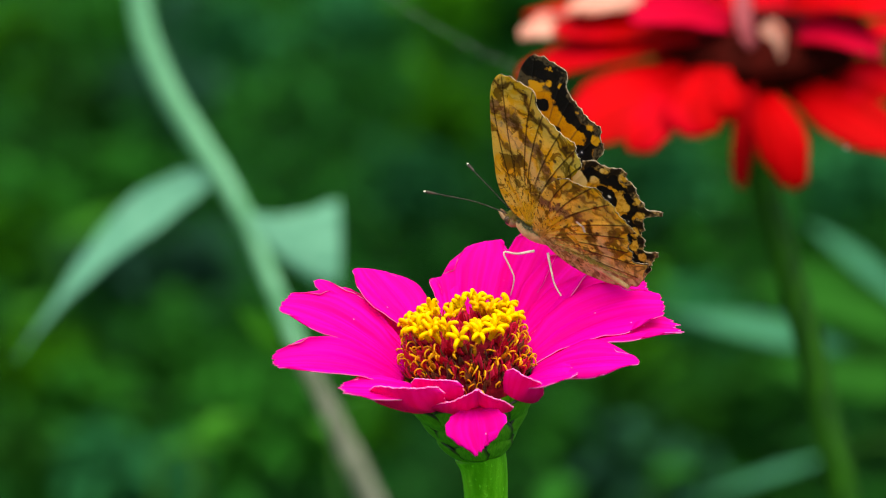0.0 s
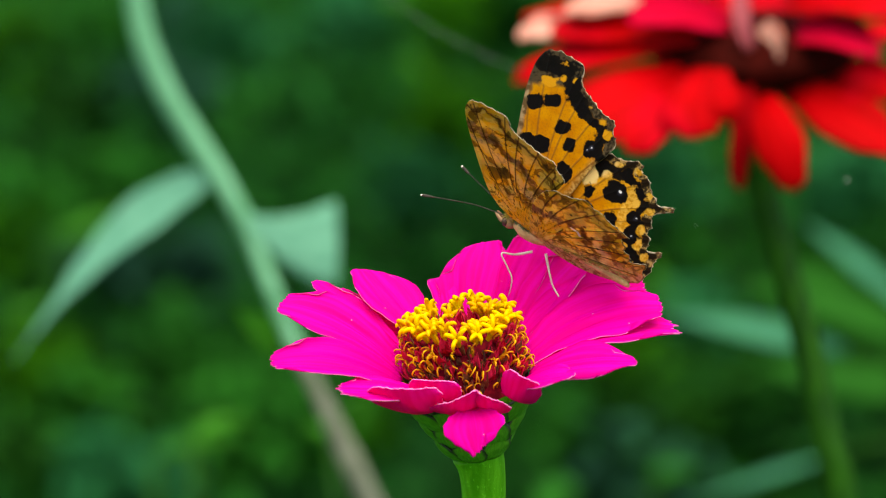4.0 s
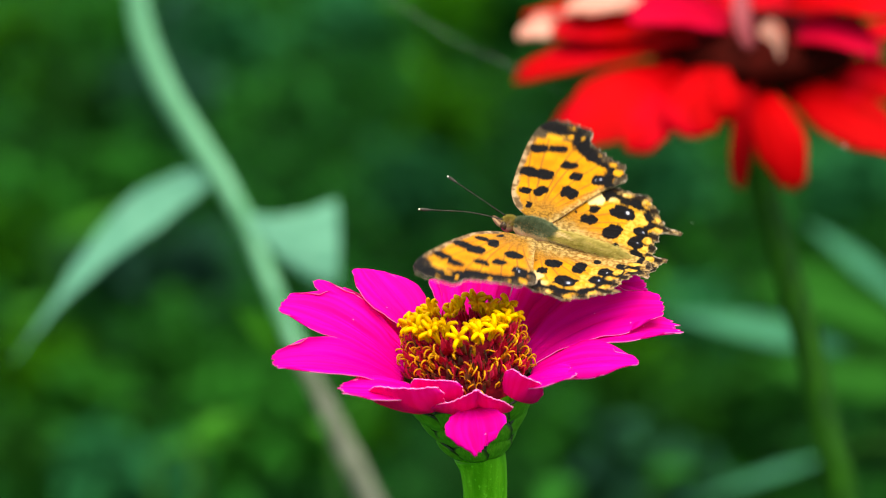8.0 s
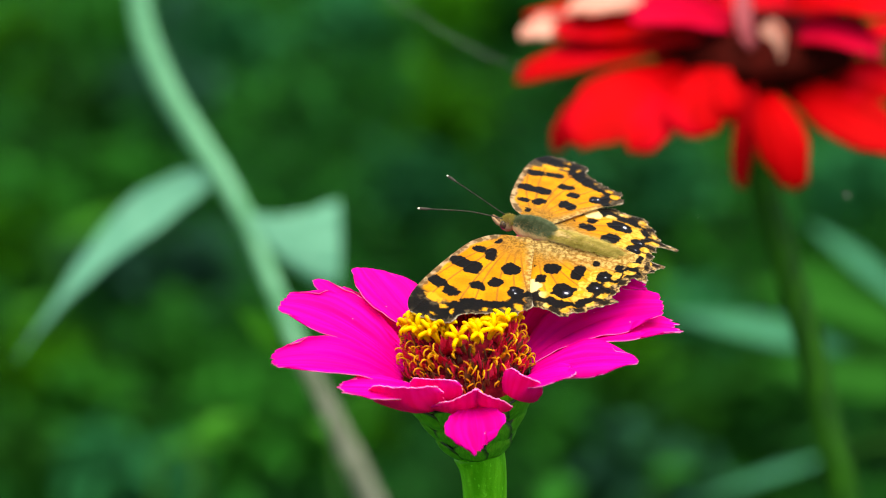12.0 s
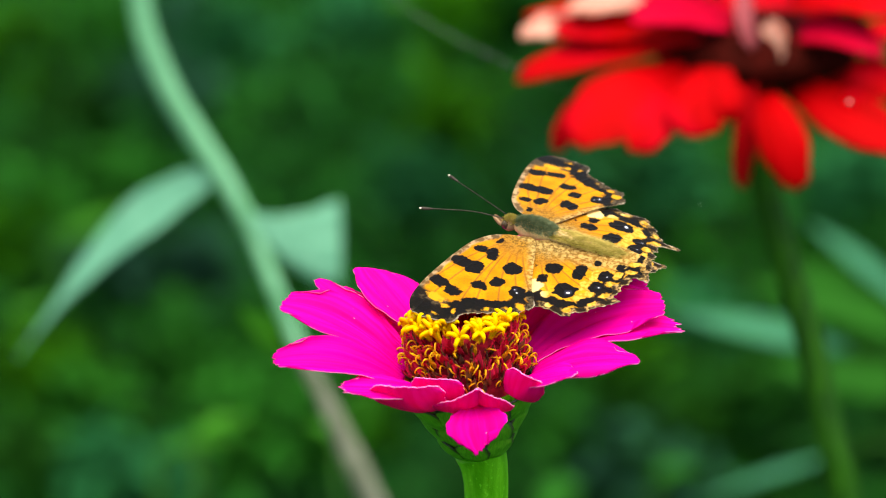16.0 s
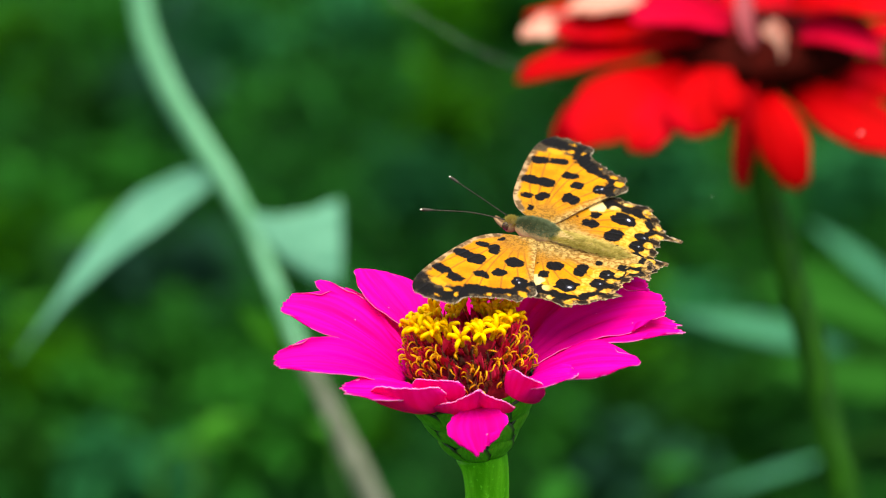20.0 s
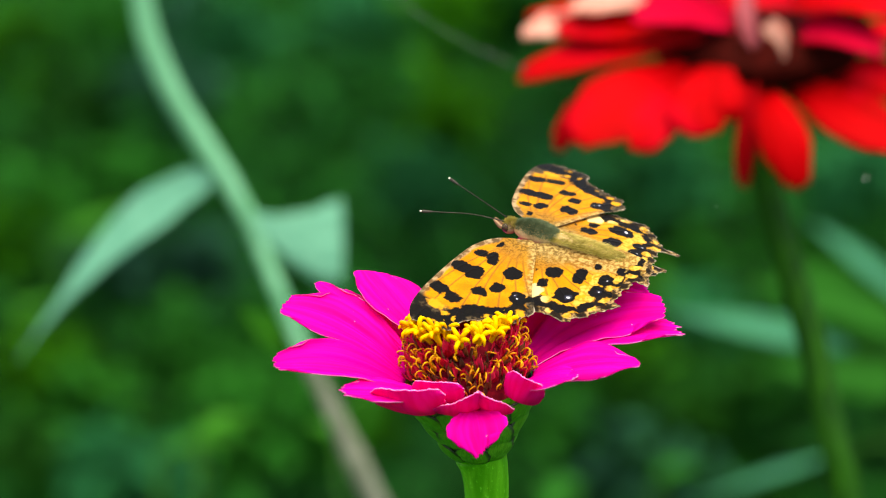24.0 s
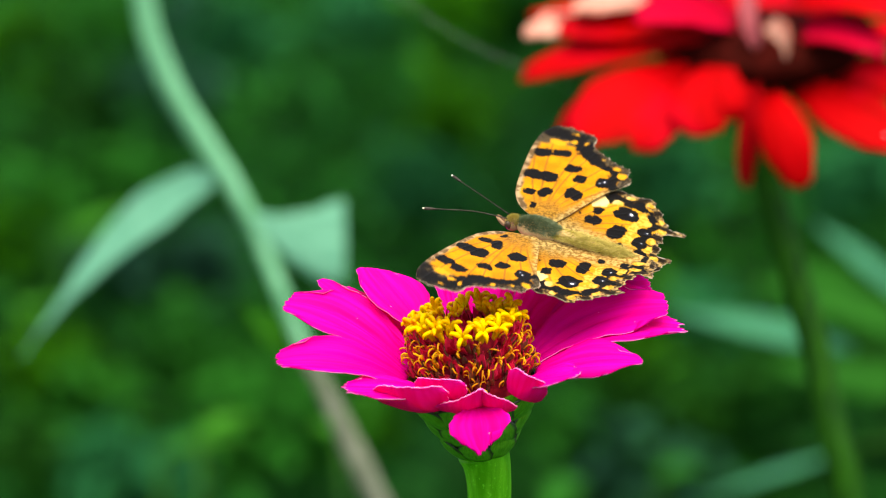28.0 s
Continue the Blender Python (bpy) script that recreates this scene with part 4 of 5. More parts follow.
FORE_DARK = [(7.4, 8.1, 1.3, 1.2, 0), (5.0, 8.9, 1.2, 2.0, 20), (8.9, 13.2, 2.1, 1.6, -10), (6.3, 13.7, 1.9, 1.9, 0), (3.5, 17.9, 1.55, 1.35, 0), (1.2, 15.7, 1.4, 1.6, 0),
             (-2.9, 16.6, 1.65, 1.8, 0), (0.4, 11.0, 1.9, 1.8, 0), (7.0, 21.4, 2.1, 1.4, -15), (10.0, 20.0, 2.2, 1.5, -30), (5.3, 4.6, 0.8, 1.2, 0), (4.6, 24.2, 1.6, 0.9, -40), (8.4, 26.4, 2.4, 0.7, 10),
             (1.4, 22.2, 1.4, 1.3, 20), (-1.8, 20.8, 1.2, 1.0, 20), (3.2, 26.2, 1.2, 1.6, 0)]
FORE_LUNE = [(6.4, 25.8, 0.7, 0.6, 0), (4.2, 26.4, 0.6, 0.6, 0), (8.8, 24.2, 1.7, 0.9, -20), (-4.9, 20.0, 0.9, 0.9, 0), (-0.2, 23.2, 0.6, 0.4, 30), (-3.2, 21.6, 0.6, 0.5, 0), (7.4, 28.2, 0.6, 0.3, 0)]
HIND_DARK = [(-9.6, 11.4, 2.3, 2.1, 0), (-4.8, 9.9, 1.1, 1.5, 10), (-5.3, 6.6, 1.7, 1.6, 10), (-9.9, 5.6, 1.5, 2.5, 10), (-14.3, 8.6, 1.6, 1.5, 0), (-14.5, 5.4, 1.5, 1.7, 0),
             (-15.8, 2.3, 1.2, 1.3, 0), (-13.8, 13.0, 1.7, 1.0, 40), (-9.8, 15.0, 1.9, 0.9, 10), (-6.0, 15.0, 1.6, 1.0, -20), (-2.2, 11.0, 0.8, 1.5, 10), (-2.4, 7.2, 0.5, 0.8, 0), (-12.0, 2.6, 0.9, 1.0, 0)]
HIND_LUNE = [(-12.6, 12.4, 1.1, 1.5, 20), (-12.2, 9.0, 1.0, 1.4, 0), (-12.6, 5.8, 0.9, 1.6, 0), (-16.2, 4.6, 0.8, 1.0, 0), (-13.6, 11.0, 0.8, 0.8, 0), (-3.9, 12.6, 2.2, 1.5, 60), (-7.0, 13.6, 1.0, 0.8, 0), (-16.3, 10.6, 0.8, 0.7, 0), (-15.9, 7.2, 0.8, 0.8, 0),
             (-15.3, 13.2, 0.7, 0.6, 30), (-12.0, 16.2, 0.8, 0.6, 0), (-8.4, 16.0, 0.8, 0.5, 0), (-18.2, 3.0, 0.8, 0.7, 0), (-18.0, 0.8, 0.9, 0.6, 0)]


def butterfly_wings():
    fore_veins = [((9, 9), (12.2, 24)), ((8, 12), (10.5, 29)), ((6, 14), (4, 29)), ((5, 12), (1.5, 25.4)), ((3.5, 10), (-2.3, 23.4)), ((2.5, 8), (-5.6, 21.6)), ((1.5, 7), (-6.9, 18.6)), ((6, 7), (6.5, 13))]
    hind_veins = [((-1, 9), (-6.4, 17)), ((-3, 9), (-11, 17.6)), ((-4, 8), (-14.4, 15.4)), ((-5, 7), (-17.6, 12)), ((-6, 5.5), (-17.4, 9)), ((-7, 4), (-18, 6)), ((-8, 2.6), (-19.5, 3.8)), ((-9, 1.2), (-20, 1))]
    made = {}
    for side, sign in (("left", 1), ("right", -1)):
        fore = wing_mesh("forewing", FORE_EDGE, (9, 26), (2.0, 1.2), fore_veins, FORE_DARK, FORE_LUNE, [(-3.0, 16.9, 0.26, 0.22, 0), (-2.3, 16.2, 0.2, 0.18, 0)],
                         lambda x, y, ed: 1.35 - np.abs(ed - 2.5 - 0.4 * np.sin(y * 1.5)) - 0.05 * np.abs(y - 24), lambda x, y: -1.34 * (y / 29.0) ** 2 * (y > 0) + 0.12, sign, 3, [(-1.6, 17.0, 0.4, 0.4, 0), (1.6, 19.6, 0.35, 0.35, 0), (4.6, 21.4, 0.35, 0.35, 0)])
        hind = wing_mesh("hindwing", WORN_EDGE if sign > 0 else HIND_EDGE, (4, 30 if sign > 0 else 33), (-1.0, 1.0), hind_veins, HIND_DARK, HIND_LUNE, [(-10.3, 11.8, 0.42, 0.3, 20), (-14.6, 8.7, 0.24, 0.2, 0), (-14.8, 5.5, 0.22, 0.2, 0)],
                         lambda x, y, ed: 0.95 - np.abs(ed - 2.6 - 0.3 * np.sin(y * 1.9 + x * 0.7)) - 0.5 * (y < 1), lambda x, y: (1.6 if sign > 0 else -1.9) * (x / 20.0) ** 2 - 0.12, sign, 4, [(-8.6, 12.0, 0.3, 0.3, 0), (-11.0, 10.0, 0.35, 0.35, 0), (-12.2, 7.6, 0.35, 0.35, 0), (-13.0, 5.0, 0.3, 0.3, 0)])
        for name, me, mats in (("forewing", fore, [FORE_TOP, FORE_LOW, FRINGE]), ("hindwing", hind, [HIND_TOP, HIND_LOW, FRINGE])):
            ob = mesh_part(name, me, mats, butterfly, "ragged orange and black wing, brown and bark-like beneath")
            ob.location = (0, sign * 1.0 * MM, 0.3 * MM)
            made[side, name] = ob
    return made


def fur_mesh(name, centre, size, count, length, droop, seed, parent, mat, label=""):
    """A coat of fine tapering hairs on an oval body."""
    rng = random.Random(seed)
    verts, faces = [], []
    for _ in range(count):
        n = Vector((rng.gauss(0, 1), rng.gauss(0, 1), abs(rng.gauss(0, 1)) + 0.45)).normalized()
        p = Vector((centre[i] + n[i] * size[i] for i in range(3)))
        d = (Vector((n.x / size[0], n.y / size[1], n.z / size[2])).normalized() + Vector(droop) + Vector((rng.uniform(-.3, .3) for _ in range(3)))).normalized()
        s = d.orthogonal().normalized()
        s = (Matrix.Rotation(rng.uniform(0, 6.28), 3, d) @ s) * 0.055
        q = d.cross(s)
        ln = length * rng.uniform(0.6, 1.2)
        k = len(verts)
        verts += [tuple((p + s) * MM), tuple((p - s * 0.5 + q * 0.85) * MM), tuple((p - s * 0.5 - q * 0.85) * MM), tuple((p + d * ln) * MM)]
        faces += [(k, k + 1, k + 3), (k + 1, k + 2, k + 3), (k + 2, k, k + 3)]
    me = bpy.data.meshes.new(name)
    me.from_pydata(verts, [], faces)
    return mesh_part(name, me, mat, parent, label, False)


def butterfly_body():
    thorax = part("thorax", blob((1.4, 0, 0.1), (4.3, 1.95, 2.0), rough=0.02), SKIN, butterfly, "stout thorax with olive hair")
    fur_mesh("thorax_fur", (1.4, 0, 0.15), (4.2, 1.9, 1.95), 4000, 0.85, (-0.8, 0, 0.0), 3, thorax, FUR, "soft olive-green hair")
    bm = bmesh.new()
    tube([(-2.0, 0, 0), (-5, 0, 0.1), (-9, 0, -0.1), (-13, 0, -0.5), (-16.5, 0, -1.2), (-18.5, 0, -1.7)], [1.5, 1.4, 1.25, 1.05, 0.75, 0.3], 16, bm)
    abdomen = part("abdomen", bm, SKIN, butterfly, "slender tan abdomen")
    fur_mesh("abdomen_fur", (-7.0, 0, 0.0), (12.0, 1.45, 1.4), 5200, 0.6, (-1.5, 0, 0.1), 4, abdomen, FUR_TAN, "short tan hair")
    for s in (1, -1):
        fur_mesh("wing_root_hair", (-8.0, s * 1.3, 0.4), (7.0, 0.7, 0.5), 900, 1.0, (-1.4, s * 0.3, 0.1), 20 + s, abdomen, FUR_TAN)
    head = part("head", blob((6.3, 0, -0.1), (1.35, 1.45, 1.3), rough=0.02), PALP, butterfly)
    fur_mesh("head_fur", (6.2, 0, -0.05), (1.3, 1.4, 1.3), 700, 0.55, (-0.2, 0, 0.3), 6, head, FUR_TAN)
    for s in (1, -1):
        part("eye", blob((6.7, s * 1.05, 0.0), (0.75, 0.55, 0.8)), EYE_DARK, head, "dark rounded compound eye")
        palp = tube([(7.0, s * 0.4, -0.6), (8.0, s * 0.4, -0.4), (8.9, s * 0.35, 0.2), (9.4, s * 0.3, 0.5)], [0.3, 0.36, 0.28, 0.08], 8)
        part("palp", palp, PALP, head, "tan hairy mouth palp")
    for pts in ([(7.2, 0.8, 1.0), (12.3, 3.0, 1.8), (17.2, 6.2, 2.2), (19.5, 7.8, 2.4)], [(7.3, -0.5, 1.1), (12.6, -2.0, 1.9), (17.6, -3.8, 2.3), (19.6, -4.5, 2.5)]):
        ant = part("antenna", tube(pts, [0.10, 0.085, 0.09, 0.11], 7), ANTENNA, butterfly, "thin dark banded antenna")
        d = (Vector(pts[3]) - Vector(pts[2])).normalized()
        e = Vector(pts[3])
        part("club", tube([e - d * 1.6, e - d * 0.8, e, e + d * 0.5], [0.14, 0.24, 0.27, 0.14], 8), ANTENNA, ant, "dark swollen antenna club")
        part("club_tip", tube([e + d * 0.3, e + d * 0.55, e + d * 0.7], [0.20, 0.16, 0.05], 8), ANTENNA_TIP, ant, "pale antenna tip")


def butterfly_legs():
    made = []
    for pts in ([(0.7, 1.3, -2.9), (3.0, 3.4, -3.2), (4.9, 4.9, -2.8), (3.8, 4.8, -4.9), (2.6, 4.7, -7.0), (2.6, 4.5, -9.2), (3.0, 4.0, -11.3)],
                [(-1.7, 1.1, -2.6), (-2.8, 2.1, -4.4), (-3.6, 2.8, -5.5), (-4.4, 3.0, -7.2), (-6.5, 3.7, -9.1), (-8.3, 4.4, -10.8), (-9.9, 5.0, -12.3)],
                [(1.0, -0.8, -1.5), (1.8, -1.6, -2.2), (2.2, -2.2, -2.4), (1.2, -2.4, -2.6), (0.2, -2.5, -2.7), (-0.6, -2.5, -2.8), (-1.2, -2.6, -2.9)],
                [(-1.4, -0.8, -1.6), (-2.4, -1.6, -2.0), (-3.0, -2.2, -2.2), (-4.0, -2.4, -2.3), (-5.0, -2.5, -2.4), (-6.0, -2.5, -2.5), (-6.8, -2.6, -2.6)]):
        made.append(part("leg", tube(pts, [0.24, 0.19, 0.16, 0.145, 0.13, 0.11, 0.08], 8), LEG, butterfly, "thin cream-coloured leg"))
    return made


wings = butterfly_wings()
butterfly_body()
legs = butterfly_legs()


# ---- the red zinnia behind ----
red_zinnia = thing("zinnia", pose(0.0657, 0.3588, 0.596), "scarlet double zinnia with drooping petals and some cream ones", "flower", "zinnias")


def red_flower():
    # root, bend and tip of the midrib (mm), side, width, shape, cup, kind: 0 red, 1 cream, 2 dull red, 3 crimson, 4 pinkish
    rows = [
        ((-12.6, -10.0, 8.7), (-29.6, -17.0, 9.2), (-54.7, -12.0, -1.2), (0.14, 0.94, 0.31), 17.0, PETAL, 0.2, 0),
        ((-14.2, -14.0, 1.6), (-29.0, -34.0, 1.4), (-43.3, -38.0, -9.4), (-0.51, 0.66, 0.56), 18.2, PETAL, -0.2, 0),
        ((-13.4, -16.0, 1.3), (-25.2, -39.0, -1.7), (-27.3, -42.0, -11.7), (-0.88, 0.47, 0.05), 12.8, PETAL, -0.2, 0),
        ((-11.4, -18.0, 3.2), (-16.5, -44.0, 2.9), (-12.6, -46.0, -7.0), (-0.96, 0.25, -0.14), 15.9, PETAL, -0.2, 0),
        ((-8.1, -18.0, 3.0), (-10.5, -48.0, 3.8), (-6.0, -46.0, -3.2), (-0.85, 0.47, -0.22), 8.5, PETAL, -0.15, 0),
        ((0.4, -18.0, -3.1), (3.4, -42.0, -5.7), (7.5, -42.0, -19.9), (-0.89, 0.35, -0.28), 11.4, LONG, -0.3, 0),
        ((-2.2, -18.0, 0.8), (-2.9, -32.0, -7.4), (-4.6, -30.0, -22.6), (-0.73, 0.64, -0.23), 6.2, LONG, 0.2, 2),
        ((7.6, -12.0, -2.5), (18.5, -31.0, -3.7), (33.0, -30.0, -13.2), (-0.27, -0.79, -0.56), 15.3, PETAL, -0.2, 0),
        ((10.7, -2.0, -3.4), (23.4, -11.0, 0.9), (39.6, -8.0, -6.6), (-0.06, -0.95, -0.31), 16.9, PETAL, 0.1, 0),
        ((-4.8, -5.0, 9.6), (-15.7, -18.5, 17.8), (-29.3, -18.0, 13.5), (0.11, 0.96, 0.26), 16.7, PETAL, 0.2, 3),
        ((-9.7, -2.0, 7.7), (-28.8, -12.0, 12.1), (-46.0, -6.0, 8.5), (0.08, 0.94, 0.32), 17.0, PETAL, 0.2, 0),
        ((-37.5, 4.0, 8.3), (-45.0, -2.0, 9.1), (-53.4, 0.0, 6.1), (0.14, 0.96, 0.25), 12.5, PETAL, 0.2, 1),
        ((-25.0, 0.0, 14.4), (-34.2, -7.5, 14.9), (-42.6, -5.0, 13.3), (0.13, 0.98, 0.18), 12.3, PETAL, 0.2, 1),
        ((1.8, -10.0, 10.8), (4.0, -19.0, 10.4), (4.1, -20.0, 4.2), (-0.59, 0.75, -0.29), 8.0, PETAL, 0.3, 1),
        ((-2.3, -8.0, 21.2), (-5.1, -21.0, 16.9), (-1.3, -22.0, 7.2), (-0.86, 0.47, -0.22), 4.3, LONG, 0.2, 4),
        ((7.7, -8.0, 8.0), (16.6, -21.0, 14.2), (28.0, -18.0, 5.6), (-0.10, -0.96, -0.26), 16.6, PETAL, 0.2, 3),
        ((7.7, -6.0, 14.3), (18.4, -16.0, 21.6), (35.3, -10.0, 12.6), (-0.05, -0.96, -0.29), 16.7, PETAL, 0.2, 0)]
    kinds = ([RED, RED_UNDER, RED], [CREAM] * 3, [RED_UNDER] * 3, [CRIMSON, RED_UNDER, CRIMSON], [FADED] * 3)
    names = ("", "faded cream petal", "dull dark red petal", "pinkish crimson petal", "faded pink petal")
    for i, (root, bend, tip, side, width, shape, cup, kind) in enumerate(rows):
        part("petal", petal_mesh(root, bend, tip, side, width, shape, cup, 0, 0, 0.03, 0, 100 + i, 0.4, 16, 12), kinds[kind], red_zinnia, names[kind])
    # the far side of the head and its inner petals
    for i, (tip, width) in enumerate((((-30, 34, 10), 20), ((0, 48, 8), 20), ((30, 36, 10), 20), ((52, 8, 4), 20), ((-52, 12, 8), 18), ((-18, 16, 30), 15), ((16, 18, 30), 15), ((-26, -6, 30), 15), ((26, -4, 30), 15), ((2, -14, 34), 13))):
        tip = Vector(tip)
        out = Vector((tip.x, tip.y, 0)).normalized()
        root = out * 8 + Vector((0, 0, tip.z * 0.5))
        part("petal", blade(root, root.lerp(tip, 0.55) + Vector((0, 0, 5)), tip, Vector((out.y, -out.x, 0)), width, PETAL, 0.12, 0.2, 0.05, 0.5, 14, 10, 0, 130 + i), kinds[3 if i > 4 else 0], red_zinnia)
    part("petal", blade((-38, -20, -3), (-43, -23, -8), (-45, -24, -15.7), (0.9, 0.3, 0.2), 5, LONG, 0.2, 0.1, 0.05, 0.4, 10, 6, 0, 55), [RED_UNDER] * 3, red_zinnia, "small withered dull red petal")
    part("disc_cone", blob((0, 0, 3), (23, 23, 8), rough=0.03), CORE, red_zinnia, "crimson centre with the shade between petals in its colour")
    bm = bmesh.new()
    tube([(0, -1, -2), (1, -4, -14), (2, -7, -27), (6, -10, -41), (12, -15, -60), (16, -20, -78), (20, -24, -95), (26, -28, -140), (30, -20, -260), (26, -10, -420), (20, 0, -616)],
         [9, 5.5, 3.6, 3.4, 3.4, 3.4, 3.5, 3.6, 3.8, 4.2, 5], 14, bm)
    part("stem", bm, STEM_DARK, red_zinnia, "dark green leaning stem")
    rng = random.Random(3)
    for row, (r0, z0, r1, z1, n) in enumerate(((5, -12, 9, -8, 9), (7, -9, 11, -5, 11))):
        for k in range(n):
            a = 6.2832 * (k + 0.5 * row) / n
            out = Vector((math.cos(a), math.sin(a), 0))
            p, q = out * r0 + Vector((0, -3, z0)), out * r1 + Vector((0, -1, z1))
            part("bract", blade(p, p.lerp(q, 0.5) + out * 1.5, q, out.cross(Vector((0, 0, -1))), 7, SCALE, -0.2, 0, 0, 0.4, 6, 5, 0, k), [BRACT, BRACT, BRACT], red_zinnia)
    for z, a, x, y in ((-200, 0.3, 29, -24), (-200, 3.4, 29, -24), (-340, 1.9, 28, -14), (-340, 5.1, 28, -14)):
        d = Vector((math.cos(a), math.sin(a), 0))
        base = Vector((x, y, z)) + d * 3
        part("leaf", blade(base, base + d * 45 + Vector((0, 0, 24)), base + d * 90 + Vector((0, 0, -10)), d.cross(Vector((0, 0, -1))), 36, LEAFS, 0.1, 0.3, 0, 0.4, 12, 8, 0, int(-z)), [LEAF, LEAF, LEAF], red_zinnia)


red_flower()


# ---- the pale plant with the bent stem ----
pale_plant = thing("zinnia_plant", pose(-0.0546, 0.5398, -0.108) @ Matrix.Scale(1.12, 4), "pale green bent plant stem with narrow glaucous leaves", "plant")


def pale_parts():
    up = [(-23.8, 14, 626), (-25, 11, 616), (-24.6, 9, 606), (-22.4, 7, 596), (-17.6, 5, 585), (-11.8, 3, 575.6), (-6.3, 1, 567.4), (-2.2, -1, 560.6), (1.5, -3, 553.8), (4.3, -6, 547.3), (6.9, -9, 541.4), (9.8, -11, 533.9), (13.4, -14, 526.7)]
    low = [(13.4, -14, 526.7), (18.6, -18, 517.2), (23.5, -22, 507.6), (28.9, -26, 496.8), (56, -34, 440), (88, -36, 300), (100, -24, 120), (104, -16, -20)]
    part("upper_stem", tube(up, [2.2, 2.4, 2.6, 2.8, 2.8, 2.7, 2.5, 2.2, 2.0, 1.9, 1.9, 1.9, 2.0], 14), STEM_PALE, pale_plant, "pale green arching stem")
    part("lower_stem", tube(low, [2.0, 2.1, 2.7, 2.8, 3.2, 3.6, 4.2, 5], 14), STEM_WOOD, pale_plant, "greyish lower stem")
    part("leaf", blade((-7, 2, 567), (-29, 2, 557.5), (-53, -7, 525), (0.35, 0.6, 0.7), 14, LEAFS, 0.12, 0.3, 0, 0.4, 18, 8, 0, 1), [LEAF_PALE] * 3, pale_plant, "narrow arching pale blue-green leaf")
    part("leaf", blade((0, -3, 558.5), (10, -5, 551.8), (21.5, -6, 552.6), (-0.05, 0.5, 0.86), 21, (0.06, 0.20, 0.38, 0.56, 0.74, 0.90, 1.0), 0.05, 0.3, 0, 0.4, 18, 8, 0, 2, 0.15), [LEAF_PALE] * 3, pale_plant, "folded pale blue-green leaf")

    part("leaf", blade((10.7, -6.8, 529.0), (3.7, -16.8, 533.1), (-2.5, -25.3, 543.6), (0.3, 0.5, 0.8), 8, LEAFS, 0.1, 0.3, 0, 0.4, 14, 8, 0, 5), [LEAF_LIME] * 3, pale_plant, "yellow-green leaf")
    part("leaf", blade((19.6, -1.5, 505.8), (26.2, -11.6, 510.1), (32.7, -19.7, 521.6), (-0.3, 0.5, 0.8), 13, LEAFS, 0.1, 0.3, 0, 0.4, 14, 8, 0, 6), [LEAF_LIME] * 3, pale_plant, "yellow-green leaf")


pale_parts()


# ---- a spider's thread on the red flower, and drifting seed fluff ----
SILK = plain_paint("pale_silk", (0.55, 0.60, 0.58), (0.75, 0.80, 0.78), 900, 0.4)
FLUFF = plain_paint("white_seed_fluff", (0.70, 0.70, 0.66), (0.88, 0.88, 0.84), 900, 0.8, 0.3, 0.1)
thread = thing("spider_thread", pose(0, 0.352, 0), "fine pale spider thread hanging from the red zinnia", "spider thread")
part("strand", tube([(24, 0, 590.5), (12.4, 0, 596.3), (6.4, 1, 598.6), (-2.4, 2, 602.9), (-12.4, 3, 609.1), (-32.4, 5, 623.1), (-70, 12, 652), (-120, 20, 700)], [0.022] * 8, 6), SILK, thread)


def seed_fluff(x, y, z, size, seed):
    """A wisp of plant fluff: a tiny seed in a ball of fine hairs."""
    rng = random.Random(seed)
    ob = thing("seed_fluff", pose(x, y, z), "tiny white wisp of seed fluff drifting in the air", "seed fluff", "drifting seed fluff")
    part("seed", blob((0, 0, 0), (size * 0.3, size * 0.3, size * 0.42), rough=0.05, seg=10, rings=8), FLUFF, ob)
    bm = bmesh.new()
    for k in range(40):
        d = Vector((rng.gauss(0, 1), rng.gauss(0, 1), rng.gauss(0, 1))).normalized() * size
        tube([d * 0.25, d * rng.uniform(0.8, 1.1)], [size * 0.07, size * 0.03], 5, bm)
    part("hairs", bm, FLUFF, ob)
    return ob


fluffs = [seed_fluff(0.0763, 0.2, 0.6131, 0.36, 1), seed_fluff(0.0423, 0.09, 0.6263, 0.12, 2)]


# ---- leafy plants behind ----
def leafy_plant(x, y, height, leaves, size, mat, stem, label, seed, lean=(0, 0), low=0.15):
    rng = random.Random(seed)
    ob = thing("garden_plant", pose(x, y, 0), label, "plant", "garden plants")
    pts = [(0, 0, -20), (lean[0] * 0.3, lean[1] * 0.3, height * 400), (lean[0], lean[1], height * 1000)]
    part("stem", tube(pts, [3, 2.4, 1.2], 8), stem, ob)
    for k in range(leaves):
        t = low + (1 - low) * k / max(leaves - 1, 1)
        a = k * 2.4 + rng.uniform(-0.5, 0.5)
        d = Vector((math.cos(a), math.sin(a), 0))
        c = Vector((lean[0] * t * t, lean[1] * t * t, height * 1000 * t))
        ln = size * rng.uniform(0.75, 1.2) * (1.15 - 0.5 * t)
        part("leaf", blade(c, c + d * ln * 0.5 + Vector((0, 0, ln * rng.uniform(0.15, 0.45))), c + d * ln + Vector((0, 0, ln * rng.uniform(-0.35, 0.25))), d.cross(Vector((0, 0, -1))), ln * 0.42, LEAFS, 0.12, 0.5, 0, 0.4, 9, 6, rng.uniform(-20, 20), seed * 50 + k),
             [mat] * 3, ob)
    return ob


